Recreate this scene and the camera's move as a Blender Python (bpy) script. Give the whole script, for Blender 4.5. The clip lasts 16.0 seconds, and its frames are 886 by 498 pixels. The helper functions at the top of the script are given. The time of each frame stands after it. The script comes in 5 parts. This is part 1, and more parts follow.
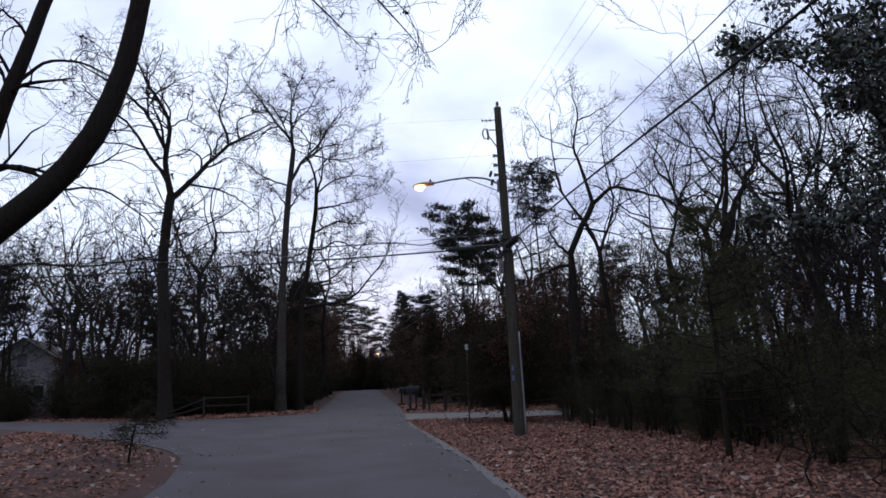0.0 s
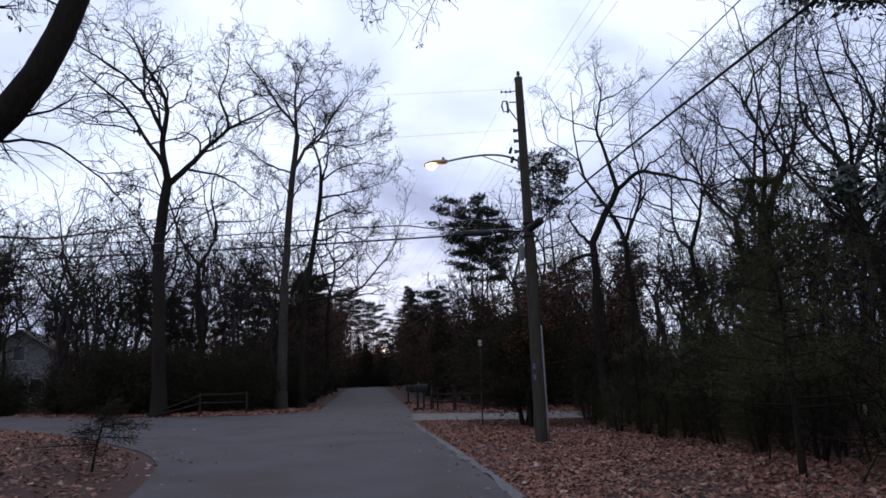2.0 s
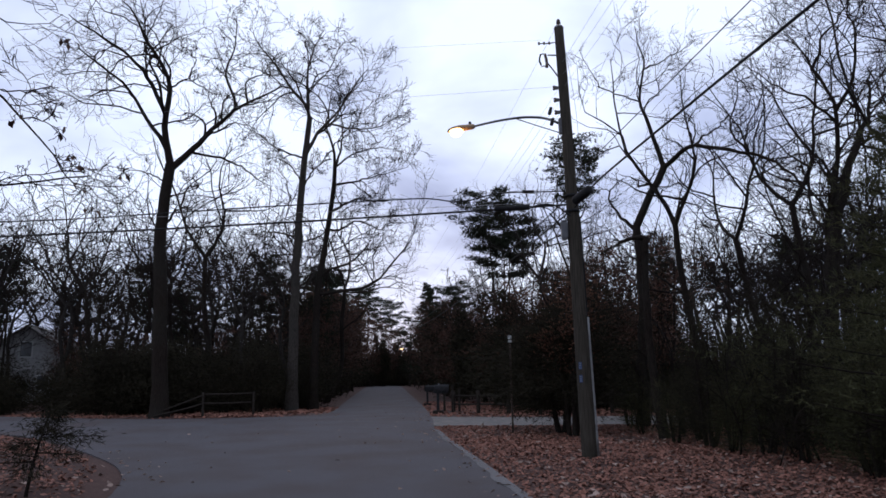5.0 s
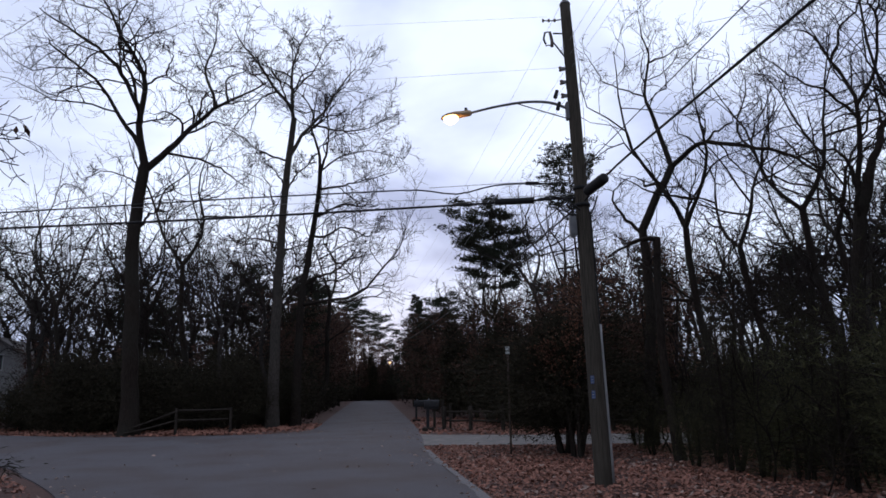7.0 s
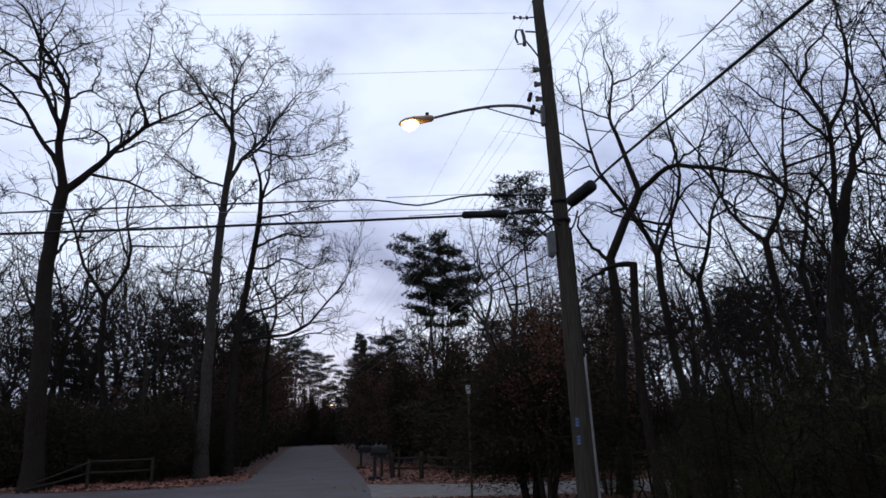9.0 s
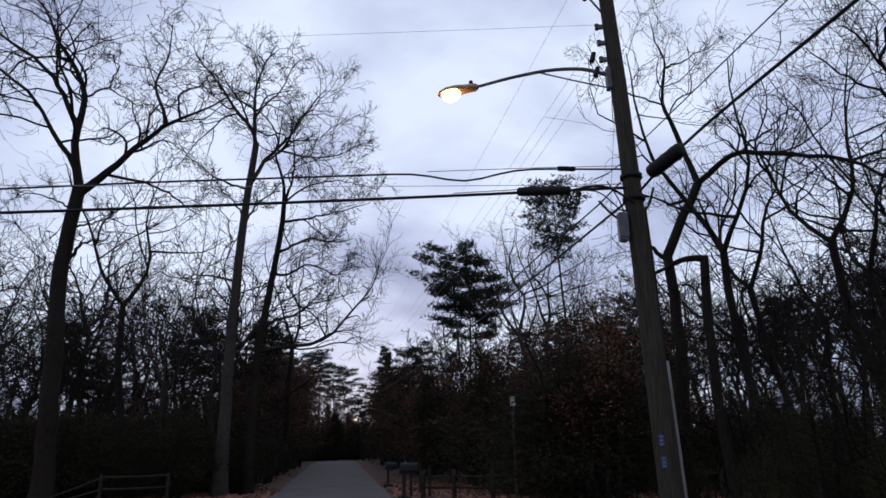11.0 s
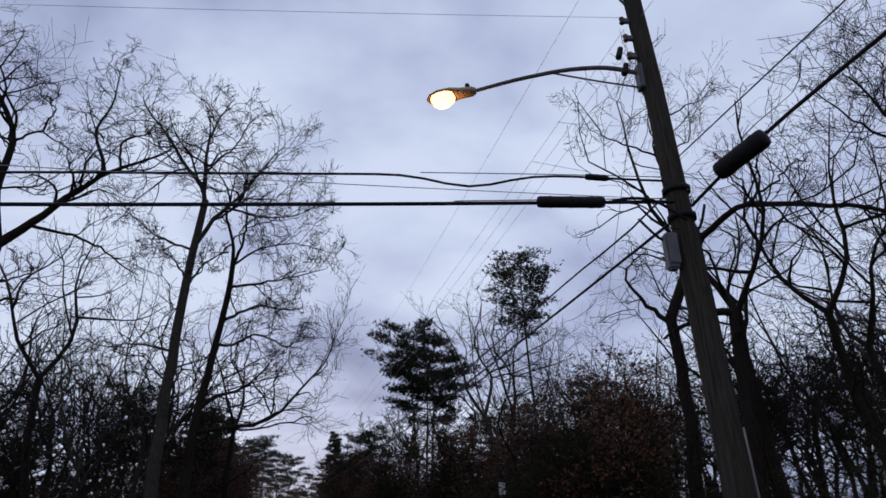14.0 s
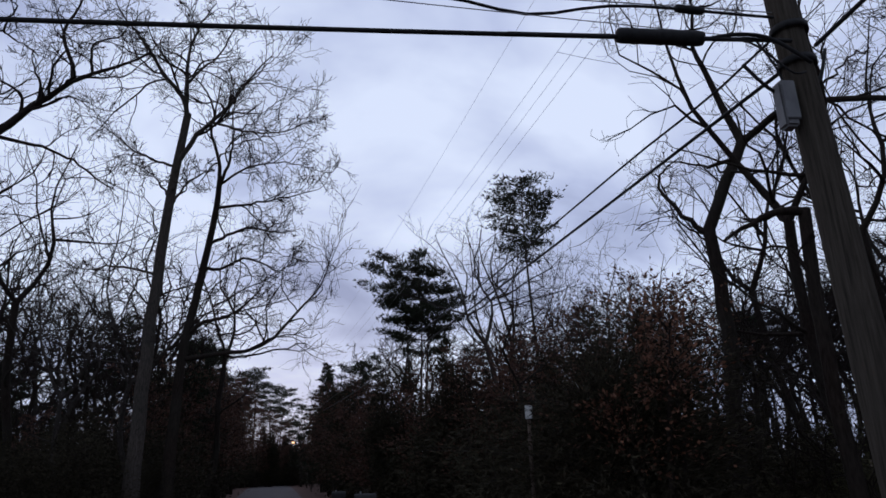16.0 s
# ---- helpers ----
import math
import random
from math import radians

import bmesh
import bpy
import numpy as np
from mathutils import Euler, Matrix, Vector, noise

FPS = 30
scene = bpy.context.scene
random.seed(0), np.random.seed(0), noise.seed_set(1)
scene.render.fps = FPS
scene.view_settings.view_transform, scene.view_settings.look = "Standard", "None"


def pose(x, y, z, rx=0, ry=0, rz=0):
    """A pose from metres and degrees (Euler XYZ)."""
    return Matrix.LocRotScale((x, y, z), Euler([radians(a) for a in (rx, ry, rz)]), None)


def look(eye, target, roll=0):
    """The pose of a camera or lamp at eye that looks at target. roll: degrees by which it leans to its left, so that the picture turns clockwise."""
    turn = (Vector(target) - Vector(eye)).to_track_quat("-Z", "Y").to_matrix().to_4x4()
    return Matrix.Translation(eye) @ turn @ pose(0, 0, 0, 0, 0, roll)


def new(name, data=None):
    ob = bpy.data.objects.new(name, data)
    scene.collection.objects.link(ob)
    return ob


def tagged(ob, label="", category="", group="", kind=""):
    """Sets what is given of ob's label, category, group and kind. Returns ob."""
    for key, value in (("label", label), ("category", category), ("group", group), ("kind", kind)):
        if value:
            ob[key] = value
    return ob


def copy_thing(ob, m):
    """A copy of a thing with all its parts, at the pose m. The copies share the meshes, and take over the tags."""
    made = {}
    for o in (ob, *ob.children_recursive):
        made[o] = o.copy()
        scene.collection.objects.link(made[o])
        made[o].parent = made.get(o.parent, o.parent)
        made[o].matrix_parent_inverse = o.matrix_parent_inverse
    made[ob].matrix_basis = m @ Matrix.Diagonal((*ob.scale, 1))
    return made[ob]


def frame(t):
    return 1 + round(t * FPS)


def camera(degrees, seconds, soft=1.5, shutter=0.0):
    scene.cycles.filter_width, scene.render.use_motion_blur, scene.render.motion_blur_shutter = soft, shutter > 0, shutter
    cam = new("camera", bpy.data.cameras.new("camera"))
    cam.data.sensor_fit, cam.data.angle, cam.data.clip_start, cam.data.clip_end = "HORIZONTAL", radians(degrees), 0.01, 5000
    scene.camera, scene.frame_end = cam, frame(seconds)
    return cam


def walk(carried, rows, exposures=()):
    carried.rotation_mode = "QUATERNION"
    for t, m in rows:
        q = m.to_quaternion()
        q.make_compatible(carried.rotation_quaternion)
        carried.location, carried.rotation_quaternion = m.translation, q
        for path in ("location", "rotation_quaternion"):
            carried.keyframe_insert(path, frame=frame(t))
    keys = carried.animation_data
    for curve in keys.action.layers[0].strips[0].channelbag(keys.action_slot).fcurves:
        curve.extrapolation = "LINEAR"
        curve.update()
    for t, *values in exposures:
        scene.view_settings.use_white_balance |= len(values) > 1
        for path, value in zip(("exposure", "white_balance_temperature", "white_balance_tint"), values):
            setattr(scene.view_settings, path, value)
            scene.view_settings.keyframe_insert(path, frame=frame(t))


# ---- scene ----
cam = camera(66.32, 16.0, soft=1.6)
EXPOSURES = [(0.0, 0.12, 6220, 15), (3.5, 0.08, 6220, 15), (7.0, 0.04, 6300, 15), (9.0, -0.1, 6300, 14), (11.5, -0.25, 6250, 15), (12.0, -0.28, 6230, 15), (14.0, -0.5, 6150, 16), (15.5, -0.5, 6150, 16), (16.0, -0.36, 6150, 16)]
PATH = [
    (0, pose(-2.032, -18.752, 1.547, 100.81, 1.99, -0.09)),
    (0.5, pose(-2.073, -18.235, 1.558, 100.61, 1.25, 0.20)),
    (1, pose(-2.100, -17.737, 1.569, 101.04, 1.85, -0.28)),
    (1.5, pose(-2.152, -17.249, 1.576, 101.42, 0.99, 0.76)),
    (2, pose(-2.200, -16.773, 1.572, 100.63, 1.37, 0.41)),
    (2.5, pose(-2.251, -16.308, 1.581, 100.03, 0.86, 2.58)),
    (3, pose(-2.311, -15.820, 1.600, 100.16, 1.08, 2.67)),
    (3.5, pose(-2.338, -15.359, 1.616, 100.59, 1.27, 2.13)),
    (6, pose(-2.508, -13.234, 1.601, 100.60, 0.64, 1.54)),
    (6.5, pose(-2.552, -12.803, 1.613, 101.73, 1.35, -0.20)),
    (7, pose(-2.564, -12.384, 1.634, 101.71, 1.01, 0.91)),
    (7.5, pose(-2.628, -11.949, 1.653, 101.99, 1.07, -0.99)),
    (8, pose(-2.692, -11.472, 1.671, 103.32, 1.08, -1.77)),
    (8.5, pose(-2.768, -10.982, 1.678, 104.64, 1.13, -2.38)),
    (9, pose(-2.830, -10.505, 1.696, 105.00, 1.67, -3.78)),
    (11.5, pose(-3.174, -8.318, 1.755, 107.37, 1.20, -1.64)),
    (12, pose(-3.247, -7.944, 1.772, 109.19, 1.21, -2.98)),
    (12.5, pose(-3.286, -7.553, 1.794, 110.66, 1.96, -3.75)),
    (13, pose(-3.334, -7.137, 1.803, 111.26, 1.02, -3.53)),
    (13.5, pose(-3.391, -6.708, 1.814, 112.77, 1.92, -6.11)),
    (14, pose(-3.450, -6.263, 1.819, 113.33, 1.48, -5.96)),
    (14.5, pose(-3.519, -5.815, 1.822, 112.36, 1.80, -6.85)),
    (15, pose(-3.565, -5.328, 1.831, 110.64, 1.21, -6.64)),
    (15.5, pose(-3.667, -4.859, 1.845, 108.79, 1.16, -7.64)),
    (16, pose(-3.727, -4.449, 1.837, 107.97, 1.57, -6.87)),
]
walk(cam, PATH, EXPOSURES)

# ---- light ----
world = bpy.data.worlds.new("dusk_sky")
scene.world = world
world.use_nodes = True
wn, wl = world.node_tree.nodes, world.node_tree.links
wn.clear()
w_out = wn.new("ShaderNodeOutputWorld")
w_bg = wn.new("ShaderNodeBackground")
w_sky = wn.new("ShaderNodeTexSky")
w_sky.sky_type = "NISHITA"
w_sky.sun_disc = False
w_sky.sun_elevation = radians(5)
w_sky.sun_rotation = radians(-5)
w_co = wn.new("ShaderNodeTexCoord")
w_sep = wn.new("ShaderNodeSeparateXYZ")
wl.new(w_co.outputs["Generated"], w_sep.inputs[0])


def wmath(op, a, b):
    n = wn.new("ShaderNodeMath")
    n.operation = op
    for k, v in enumerate((a, b)):
        if isinstance(v, (int, float)):
            n.inputs[k].default_value = v
        else:
            wl.new(v, n.inputs[k])
    return n.outputs[0]


high = wmath("ADD", wmath("MAXIMUM", w_sep.outputs["Z"], 0.0), 0.42)
w_com = wn.new("ShaderNodeCombineXYZ")
wl.new(wmath("DIVIDE", w_sep.outputs["X"], high), w_com.inputs[0])
wl.new(wmath("DIVIDE", w_sep.outputs["Y"], high), w_com.inputs[1])
w_noise = wn.new("ShaderNodeTexNoise")
w_noise.inputs["Scale"].default_value = 1.9
w_noise.inputs["Detail"].default_value = 5.0
w_noise.inputs["Roughness"].default_value = 0.5
w_noise.inputs["Distortion"].default_value = 0.25
w_map = wn.new("ShaderNodeMapping")
w_map.inputs["Location"].default_value = (3.4, 1.2, 0.0)
w_map.inputs["Scale"].default_value = (1.0, 1.25, 1.0)
wl.new(w_com.outputs[0], w_map.inputs[0])
wl.new(w_map.outputs[0], w_noise.inputs["Vector"])
w_ramp = wn.new("ShaderNodeValToRGB")
w_ramp.color_ramp.elements[0].position, w_ramp.color_ramp.elements[0].color = 0.30, (0.36, 0.42, 0.60, 1)
w_ramp.color_ramp.elements[1].position, w_ramp.color_ramp.elements[1].color = 0.57, (0.83, 0.93, 1.08, 1)
w_mid = w_ramp.color_ramp.elements.new(0.42)
w_mid.color = (0.58, 0.66, 0.86, 1)
wl.new(w_noise.outputs["Fac"], w_ramp.inputs[0])
w_add = wn.new("ShaderNodeMix")
w_add.data_type, w_add.blend_type = "RGBA", "ADD"
w_add.inputs["Factor"].default_value = 0.004
wl.new(w_ramp.outputs["Color"], w_add.inputs["A"])
wl.new(w_sky.outputs["Color"], w_add.inputs["B"])
wl.new(w_add.outputs["Result"], w_bg.inputs["Color"])
w_bg.inputs["Strength"].default_value = 1.08
wl.new(w_bg.outputs[0], w_out.inputs[0])

sun = new("sun", bpy.data.lights.new("sun", "SUN"))
sun.data.energy, sun.data.angle, sun.data.color = 0.5, radians(25), (1.0, 0.86, 0.74)
sun.matrix_world = look((-9, 100, 12), (0, 0, 0))

from mathutils import geometry

# ---- materials ----


def material(name, dark, light, scale, rough=0.85, bump=0.3, detail=6.0, stretch=(1, 1, 1), second=None, amount=0.5, per_island=0.0, spec=0.2, wide_by=0.06):
    """A rough surface whose colour wanders between two tones at two scales, with fine relief."""
    m = bpy.data.materials.new(name)
    m.use_nodes = True
    n, l = m.node_tree.nodes, m.node_tree.links
    b = n["Principled BSDF"]
    b.inputs["Roughness"].default_value = rough
    b.inputs["Specular IOR Level"].default_value = spec
    co = n.new("ShaderNodeTexCoord")
    mp = n.new("ShaderNodeMapping")
    mp.inputs["Scale"].default_value = stretch
    l.new(co.outputs["Object"], mp.inputs[0])
    fine = n.new("ShaderNodeTexNoise")
    fine.inputs["Scale"].default_value, fine.inputs["Detail"].default_value = scale, detail
    fine.inputs["Roughness"].default_value = 0.65
    l.new(mp.outputs[0], fine.inputs["Vector"])
    ramp = n.new("ShaderNodeValToRGB")
    ramp.color_ramp.elements[0].position, ramp.color_ramp.elements[0].color = 0.32, (*dark, 1)
    ramp.color_ramp.elements[1].position, ramp.color_ramp.elements[1].color = 0.68, (*light, 1)
    l.new(fine.outputs["Fac"], ramp.inputs[0])
    colour = ramp.outputs["Color"]
    if second:
        wide = n.new("ShaderNodeTexNoise")
        wide.inputs["Scale"].default_value, wide.inputs["Detail"].default_value = scale * wide_by, 4.0
        l.new(co.outputs["Object"], wide.inputs["Vector"])
        r2 = n.new("ShaderNodeValToRGB")
        r2.color_ramp.elements[0].position, r2.color_ramp.elements[0].color = 0.42, (0, 0, 0, 1)
        r2.color_ramp.elements[1].position, r2.color_ramp.elements[1].color = 0.66, (amount, amount, amount, 1)
        l.new(wide.outputs["Fac"], r2.inputs[0])
        mix = n.new("ShaderNodeMix")
        mix.data_type = "RGBA"
        l.new(r2.outputs["Color"], mix.inputs["Factor"])
        l.new(colour, mix.inputs["A"])
        mix.inputs["B"].default_value = (*second, 1)
        colour = mix.outputs["Result"]
    if per_island:
        geo = n.new("ShaderNodeNewGeometry")
        hsv = n.new("ShaderNodeHueSaturation")
        span = n.new("ShaderNodeMapRange")
        span.inputs["To Min"].default_value, span.inputs["To Max"].default_value = 1 - per_island, 1 + per_island
        l.new(geo.outputs["Random Per Island"], span.inputs["Value"])
        l.new(span.outputs["Result"], hsv.inputs["Value"])
        l.new(colour, hsv.inputs["Color"])
        colour = hsv.outputs["Color"]
    l.new(colour, b.inputs["Base Color"])
    if bump:
        bp = n.new("ShaderNodeBump")
        bp.inputs["Strength"].default_value, bp.inputs["Distance"].default_value = bump, 0.03
        l.new(fine.outputs["Fac"], bp.inputs["Height"])
        l.new(bp.outputs["Normal"], b.inputs["Normal"])
    return m


def glowing(name, colour, strength):
    m = bpy.data.materials.new(name)
    m.use_nodes = True
    b = m.node_tree.nodes["Principled BSDF"]
    b.inputs["Base Color"].default_value = (*colour, 1)
    b.inputs["Emission Color"].default_value = (*colour, 1)
    b.inputs["Emission Strength"].default_value = strength
    return m


ASPHALT = material("asphalt", (0.055, 0.0505, 0.0545), (0.092, 0.085, 0.091), 55, 0.9, 0.5, second=(0.06, 0.045, 0.042), amount=0.75, wide_by=0.009)
CONCRETE = material("pale_driveway", (0.085, 0.08, 0.077), (0.135, 0.127, 0.12), 40, 0.9, 0.4, second=(0.2, 0.17, 0.15), amount=0.6)
GRAVEL = material("road_edge_grit", (0.07, 0.066, 0.066), (0.2, 0.19, 0.19), 60, 0.95, 0.6)
SOIL = material("leaf_mould", (0.033, 0.018, 0.0145), (0.092, 0.047, 0.037), 17, 0.95, 0.25, second=(0.04, 0.022, 0.018), amount=0.7)
LITTER = material("fallen_oak_leaves", (0.122, 0.051, 0.037), (0.24, 0.115, 0.081), 9, 0.8, 0.1, per_island=0.38)
PALE_LEAF = material("bleached_leaf", (0.19, 0.13, 0.105), (0.29, 0.215, 0.18), 9, 0.8, 0.1, per_island=0.3)
BARK = material("dark_bark", (0.0085, 0.0063, 0.0052), (0.026, 0.0198, 0.0162), 9, 0.95, 0.9, stretch=(3, 3, 0.6), second=(0.024, 0.024, 0.02), amount=0.5, spec=0.05)
TWIG = material("twig_bark", (0.008, 0.0063, 0.0056), (0.021, 0.0165, 0.0145), 6, 0.9, 0.0, second=(0.019, 0.013, 0.010), amount=0.5, spec=0.05)
NEEDLE = material("pine_needles", (0.007, 0.0095, 0.006), (0.02, 0.025, 0.014), 5, 0.8, 0.0, per_island=0.4, second=(0.023, 0.024, 0.013), amount=0.5, spec=0.08)
YOUNG_NEEDLE = material("young_pine_needles", (0.024, 0.026, 0.0125), (0.06, 0.058, 0.026), 5, 0.8, 0.0, per_island=0.4, spec=0.08)
CEDAR = material("cedar_sprays", (0.0125, 0.0115, 0.0078), (0.032, 0.0275, 0.0165), 4, 0.85, 0.0, per_island=0.4, second=(0.016, 0.0125, 0.0085), amount=0.6, spec=0.06)
HOLLY = material("glossy_evergreen_leaf", (0.009, 0.014, 0.009), (0.026, 0.036, 0.019), 4, 0.45, 0.0, per_island=0.4, spec=0.5)
RUST = material("clinging_dead_leaves", (0.03, 0.0145, 0.010), (0.082, 0.039, 0.025), 5, 0.85, 0.0, per_island=0.5)
RUST_FRESH = material("bright_rusty_leaves", (0.042, 0.019, 0.0115), (0.115, 0.052, 0.029), 5, 0.85, 0.0, per_island=0.5)
DEAD = material("dangling_brown_leaf", (0.025, 0.013, 0.010), (0.07, 0.036, 0.026), 5, 0.85, 0.0, per_island=0.4)
POLE = material("weathered_pole_wood", (0.022, 0.019, 0.0155), (0.066, 0.057, 0.0465), 7, 0.9, 0.6, stretch=(6, 6, 0.25), second=(0.034, 0.030, 0.024), amount=0.7, spec=0.05)
RAIL = material("weathered_rail_wood", (0.013, 0.0105, 0.009), (0.036, 0.03, 0.025), 9, 0.9, 0.5, stretch=(1, 1, 1), spec=0.05)
GUARD = material("grey_conduit_plastic", (0.14, 0.14, 0.14), (0.22, 0.22, 0.22), 8, 0.6, 0.05)
BOXM = material("pale_grey_painted_steel", (0.09, 0.093, 0.1), (0.14, 0.144, 0.15), 6, 0.5, 0.05, second=(0.28, 0.27, 0.26), amount=0.4)
GALV = material("galvanised_steel", (0.06, 0.06, 0.064), (0.12, 0.12, 0.125), 14, 0.45, 0.05)
BLACK = material("black_rubber", (0.006, 0.006, 0.0065), (0.016, 0.016, 0.017), 20, 0.75, 0.1)
PORCELAIN = material("brown_porcelain", (0.05, 0.035, 0.03), (0.09, 0.06, 0.05), 10, 0.3, 0.0)
WIRE = material("bare_wire", (0.16, 0.16, 0.17), (0.26, 0.26, 0.28), 20, 0.6, 0.0)
# grey-brown housing tinted towards tan, to carry the lit lens's orange glow
LAMPBODY = material("tan_lamp_housing", (0.26, 0.18, 0.11), (0.37, 0.26, 0.16), 8, 0.5, 0.05)
TAGBLUE = material("blue_enamel_tag", (0.025, 0.045, 0.11), (0.04, 0.07, 0.16), 12, 0.4, 0.0)
SIGNPOST = material("rusted_sign_post", (0.03, 0.022, 0.017), (0.07, 0.05, 0.038), 16, 0.7, 0.1)
SIGNM = material("pale_sign_metal", (0.3, 0.31, 0.3), (0.42, 0.43, 0.42), 8, 0.4, 0.03)
MAILM = material("black_painted_mailbox", (0.008, 0.008, 0.009), (0.018, 0.018, 0.02), 12, 0.7, 0.05)
SIDING = material("pale_house_siding", (0.2, 0.2, 0.2), (0.27, 0.27, 0.27), 3, 0.8, 0.1)
ROOFM = material("grey_shingle", (0.1, 0.095, 0.09), (0.17, 0.16, 0.155), 12, 0.9, 0.4)
GLASSM = material("dark_window_glass", (0.02, 0.022, 0.026), (0.03, 0.033, 0.04), 3, 0.1, 0.0, spec=0.6)
GLOW = glowing("sodium_lamp_glow", (1.0, 0.55, 0.2), 5.0)
FARGLOW = glowing("distant_lamp_glow", (1.0, 0.5, 0.2), 7.0)

PALE_BARK = material("pale_grey_bark", (0.02, 0.017, 0.015), (0.068, 0.058, 0.05), 9, 0.95, 0.9, stretch=(3, 3, 0.6), second=(0.03, 0.029, 0.026), amount=0.6, spec=0.05)
MID_BARK = material("greyish_bark", (0.011, 0.0095, 0.0085), (0.042, 0.036, 0.032), 9, 0.95, 0.9, stretch=(3, 3, 0.6), second=(0.04, 0.037, 0.034), amount=0.5, spec=0.05)

# ---- mesh helpers ----
rng = np.random.default_rng(7)


def mesh_of(name, verts, faces, mat, smooth=True):
    """A mesh from vertex and face arrays; faces is a list of index arrays of one size each."""
    me = bpy.data.meshes.new(name)
    verts = np.asarray(verts, dtype=np.float32).reshape(-1, 3)
    me.vertices.add(len(verts))
    me.vertices.foreach_set("co", verts.ravel())
    faces = [np.asarray(f, dtype=np.int32) for f in faces if len(f)]
    loops = np.concatenate([f.ravel() for f in faces])
    sizes = np.concatenate([np.full(len(f), f.shape[1], dtype=np.int32) for f in faces])
    me.loops.add(len(loops))
    me.loops.foreach_set("vertex_index", loops)
    me.polygons.add(len(sizes))
    me.polygons.foreach_set("loop_start", np.concatenate([[0], np.cumsum(sizes)[:-1]]).astype(np.int32))
    me.polygons.foreach_set("loop_total", sizes)
    me.polygons.foreach_set("use_smooth", np.full(len(sizes), smooth))
    me.materials.append(mat)
    me.update(calc_edges=True)
    return me


def unit(v):
    return v / np.maximum(np.linalg.norm(v, axis=-1, keepdims=True), 1e-9)


def tubes(paths, radii, sides):
    """Vertices and quads of tapered tubes; paths (B, k, 3), radii (B, k)."""
    paths, radii = np.asarray(paths, float), np.asarray(radii, float)
    count, k = radii.shape
    t = unit(np.gradient(paths, axis=1))
    ref = (np.eye(3) + 0.1)[np.argmin(np.abs(t).max(axis=1), axis=1)][:, None, :]
    e1 = unit(np.cross(t, ref))
    e2 = np.cross(t, e1)
    a = np.arange(sides) * 2 * math.pi / sides
    ring = paths[:, :, None, :] + radii[:, :, None, None] * (np.cos(a)[:, None] * e1[:, :, None, :] + np.sin(a)[:, None] * e2[:, :, None, :])
    idx = np.arange(count * k * sides).reshape(count, k, sides)
    nxt = np.roll(idx, -1, axis=2)
    quads = np.stack([idx[:, :-1], nxt[:, :-1], nxt[:, 1:], idx[:, 1:]], -1).reshape(-1, 4)
    return ring.reshape(-1, 3), quads


def joined(pieces):
    """Several (verts, quads) made one."""
    verts, quads, base = [], [], 0
    for v, q in pieces:
        verts.append(v)
        quads.append(q + base)
        base += len(v)
    return np.concatenate(verts), np.concatenate(quads)


def resample(points, k, r0, r1, power=1.0):
    """A polyline as k rounded points with radii from r0 to r1."""
    p = np.asarray(points, float)
    s = np.concatenate([[0], np.cumsum(np.linalg.norm(np.diff(p, axis=0), axis=1))])
    u = np.linspace(0, s[-1], k)
    out = np.stack([np.interp(u, s, p[:, c]) for c in range(3)], -1)
    for _ in range(2):
        out[1:-1] = 0.25 * out[:-2] + 0.5 * out[1:-1] + 0.25 * out[2:]
    return out, r0 + (r1 - r0) * (u / s[-1]) ** power


def grow(paths, radii, n, k, ratio, angle, up, start=0.3, wiggle=0.12, thin=0.55, least=0.004, g=rng):
    """n children for each branch: paths (B, j, 3) -> (B n, k, 3)."""
    count, j = radii.shape
    length = np.linalg.norm(np.diff(paths, axis=1), axis=2).sum(1)
    u = start + (1 - start) * (np.arange(n)[None] + g.random((count, n))) / n
    f = u * (j - 1)
    i = np.minimum(f.astype(int), j - 2)
    w = (f - i)[..., None]
    b = np.arange(count)[:, None]
    origin = paths[b, i] * (1 - w) + paths[b, i + 1] * w
    tangent = unit(paths[b, i + 1] - paths[b, i])
    r = (radii[b, i] * (1 - w[..., 0]) + radii[b, i + 1] * w[..., 0]) * thin
    side = unit(np.cross(tangent, g.normal(size=tangent.shape)))
    a = np.radians(angle) * (0.6 + 0.8 * g.random((count, n)))[..., None]
    d = unit(tangent * np.cos(a) + side * np.sin(a))
    long = length[:, None] * ratio * (1.15 - 0.55 * u) * (0.6 + 0.8 * g.random((count, n)))
    d, long, origin, r = d.reshape(-1, 3), long.reshape(-1), origin.reshape(-1, 3), r.reshape(-1)
    out = np.empty((count * n, k, 3))
    out[:, 0] = origin
    step = (long / (k - 1))[:, None]
    bend = unit(np.cross(d, g.normal(size=d.shape))) * wiggle * 1.1 * 4 / k
    flip = np.where(g.random(len(d)) < 0.6, -1.0, 1.0)[:, None]
    for q in range(1, k):
        if q == (k + 1) // 2:
            bend = bend * flip
        d = unit(d + bend + g.normal(size=d.shape) * wiggle * 0.55 + np.array([0, 0, up * 4 / k]))
        out[:, q] = out[:, q - 1] + d * step
    rr = np.maximum(r[:, None] * (1 - 0.8 * np.linspace(0, 1, k) ** 1.4)[None], least)
    return out, rr


def thing(name, label, category, group="", at=(0, 0, 0), kind=""):
    ob = new(name)
    ob.location = at
    ob.empty_display_size = 0.2
    return tagged(ob, label, category, group, kind)


def piece(name, me, parent, label=""):
    ob = new(name, me)
    ob.parent = parent
    return tagged(ob, label)


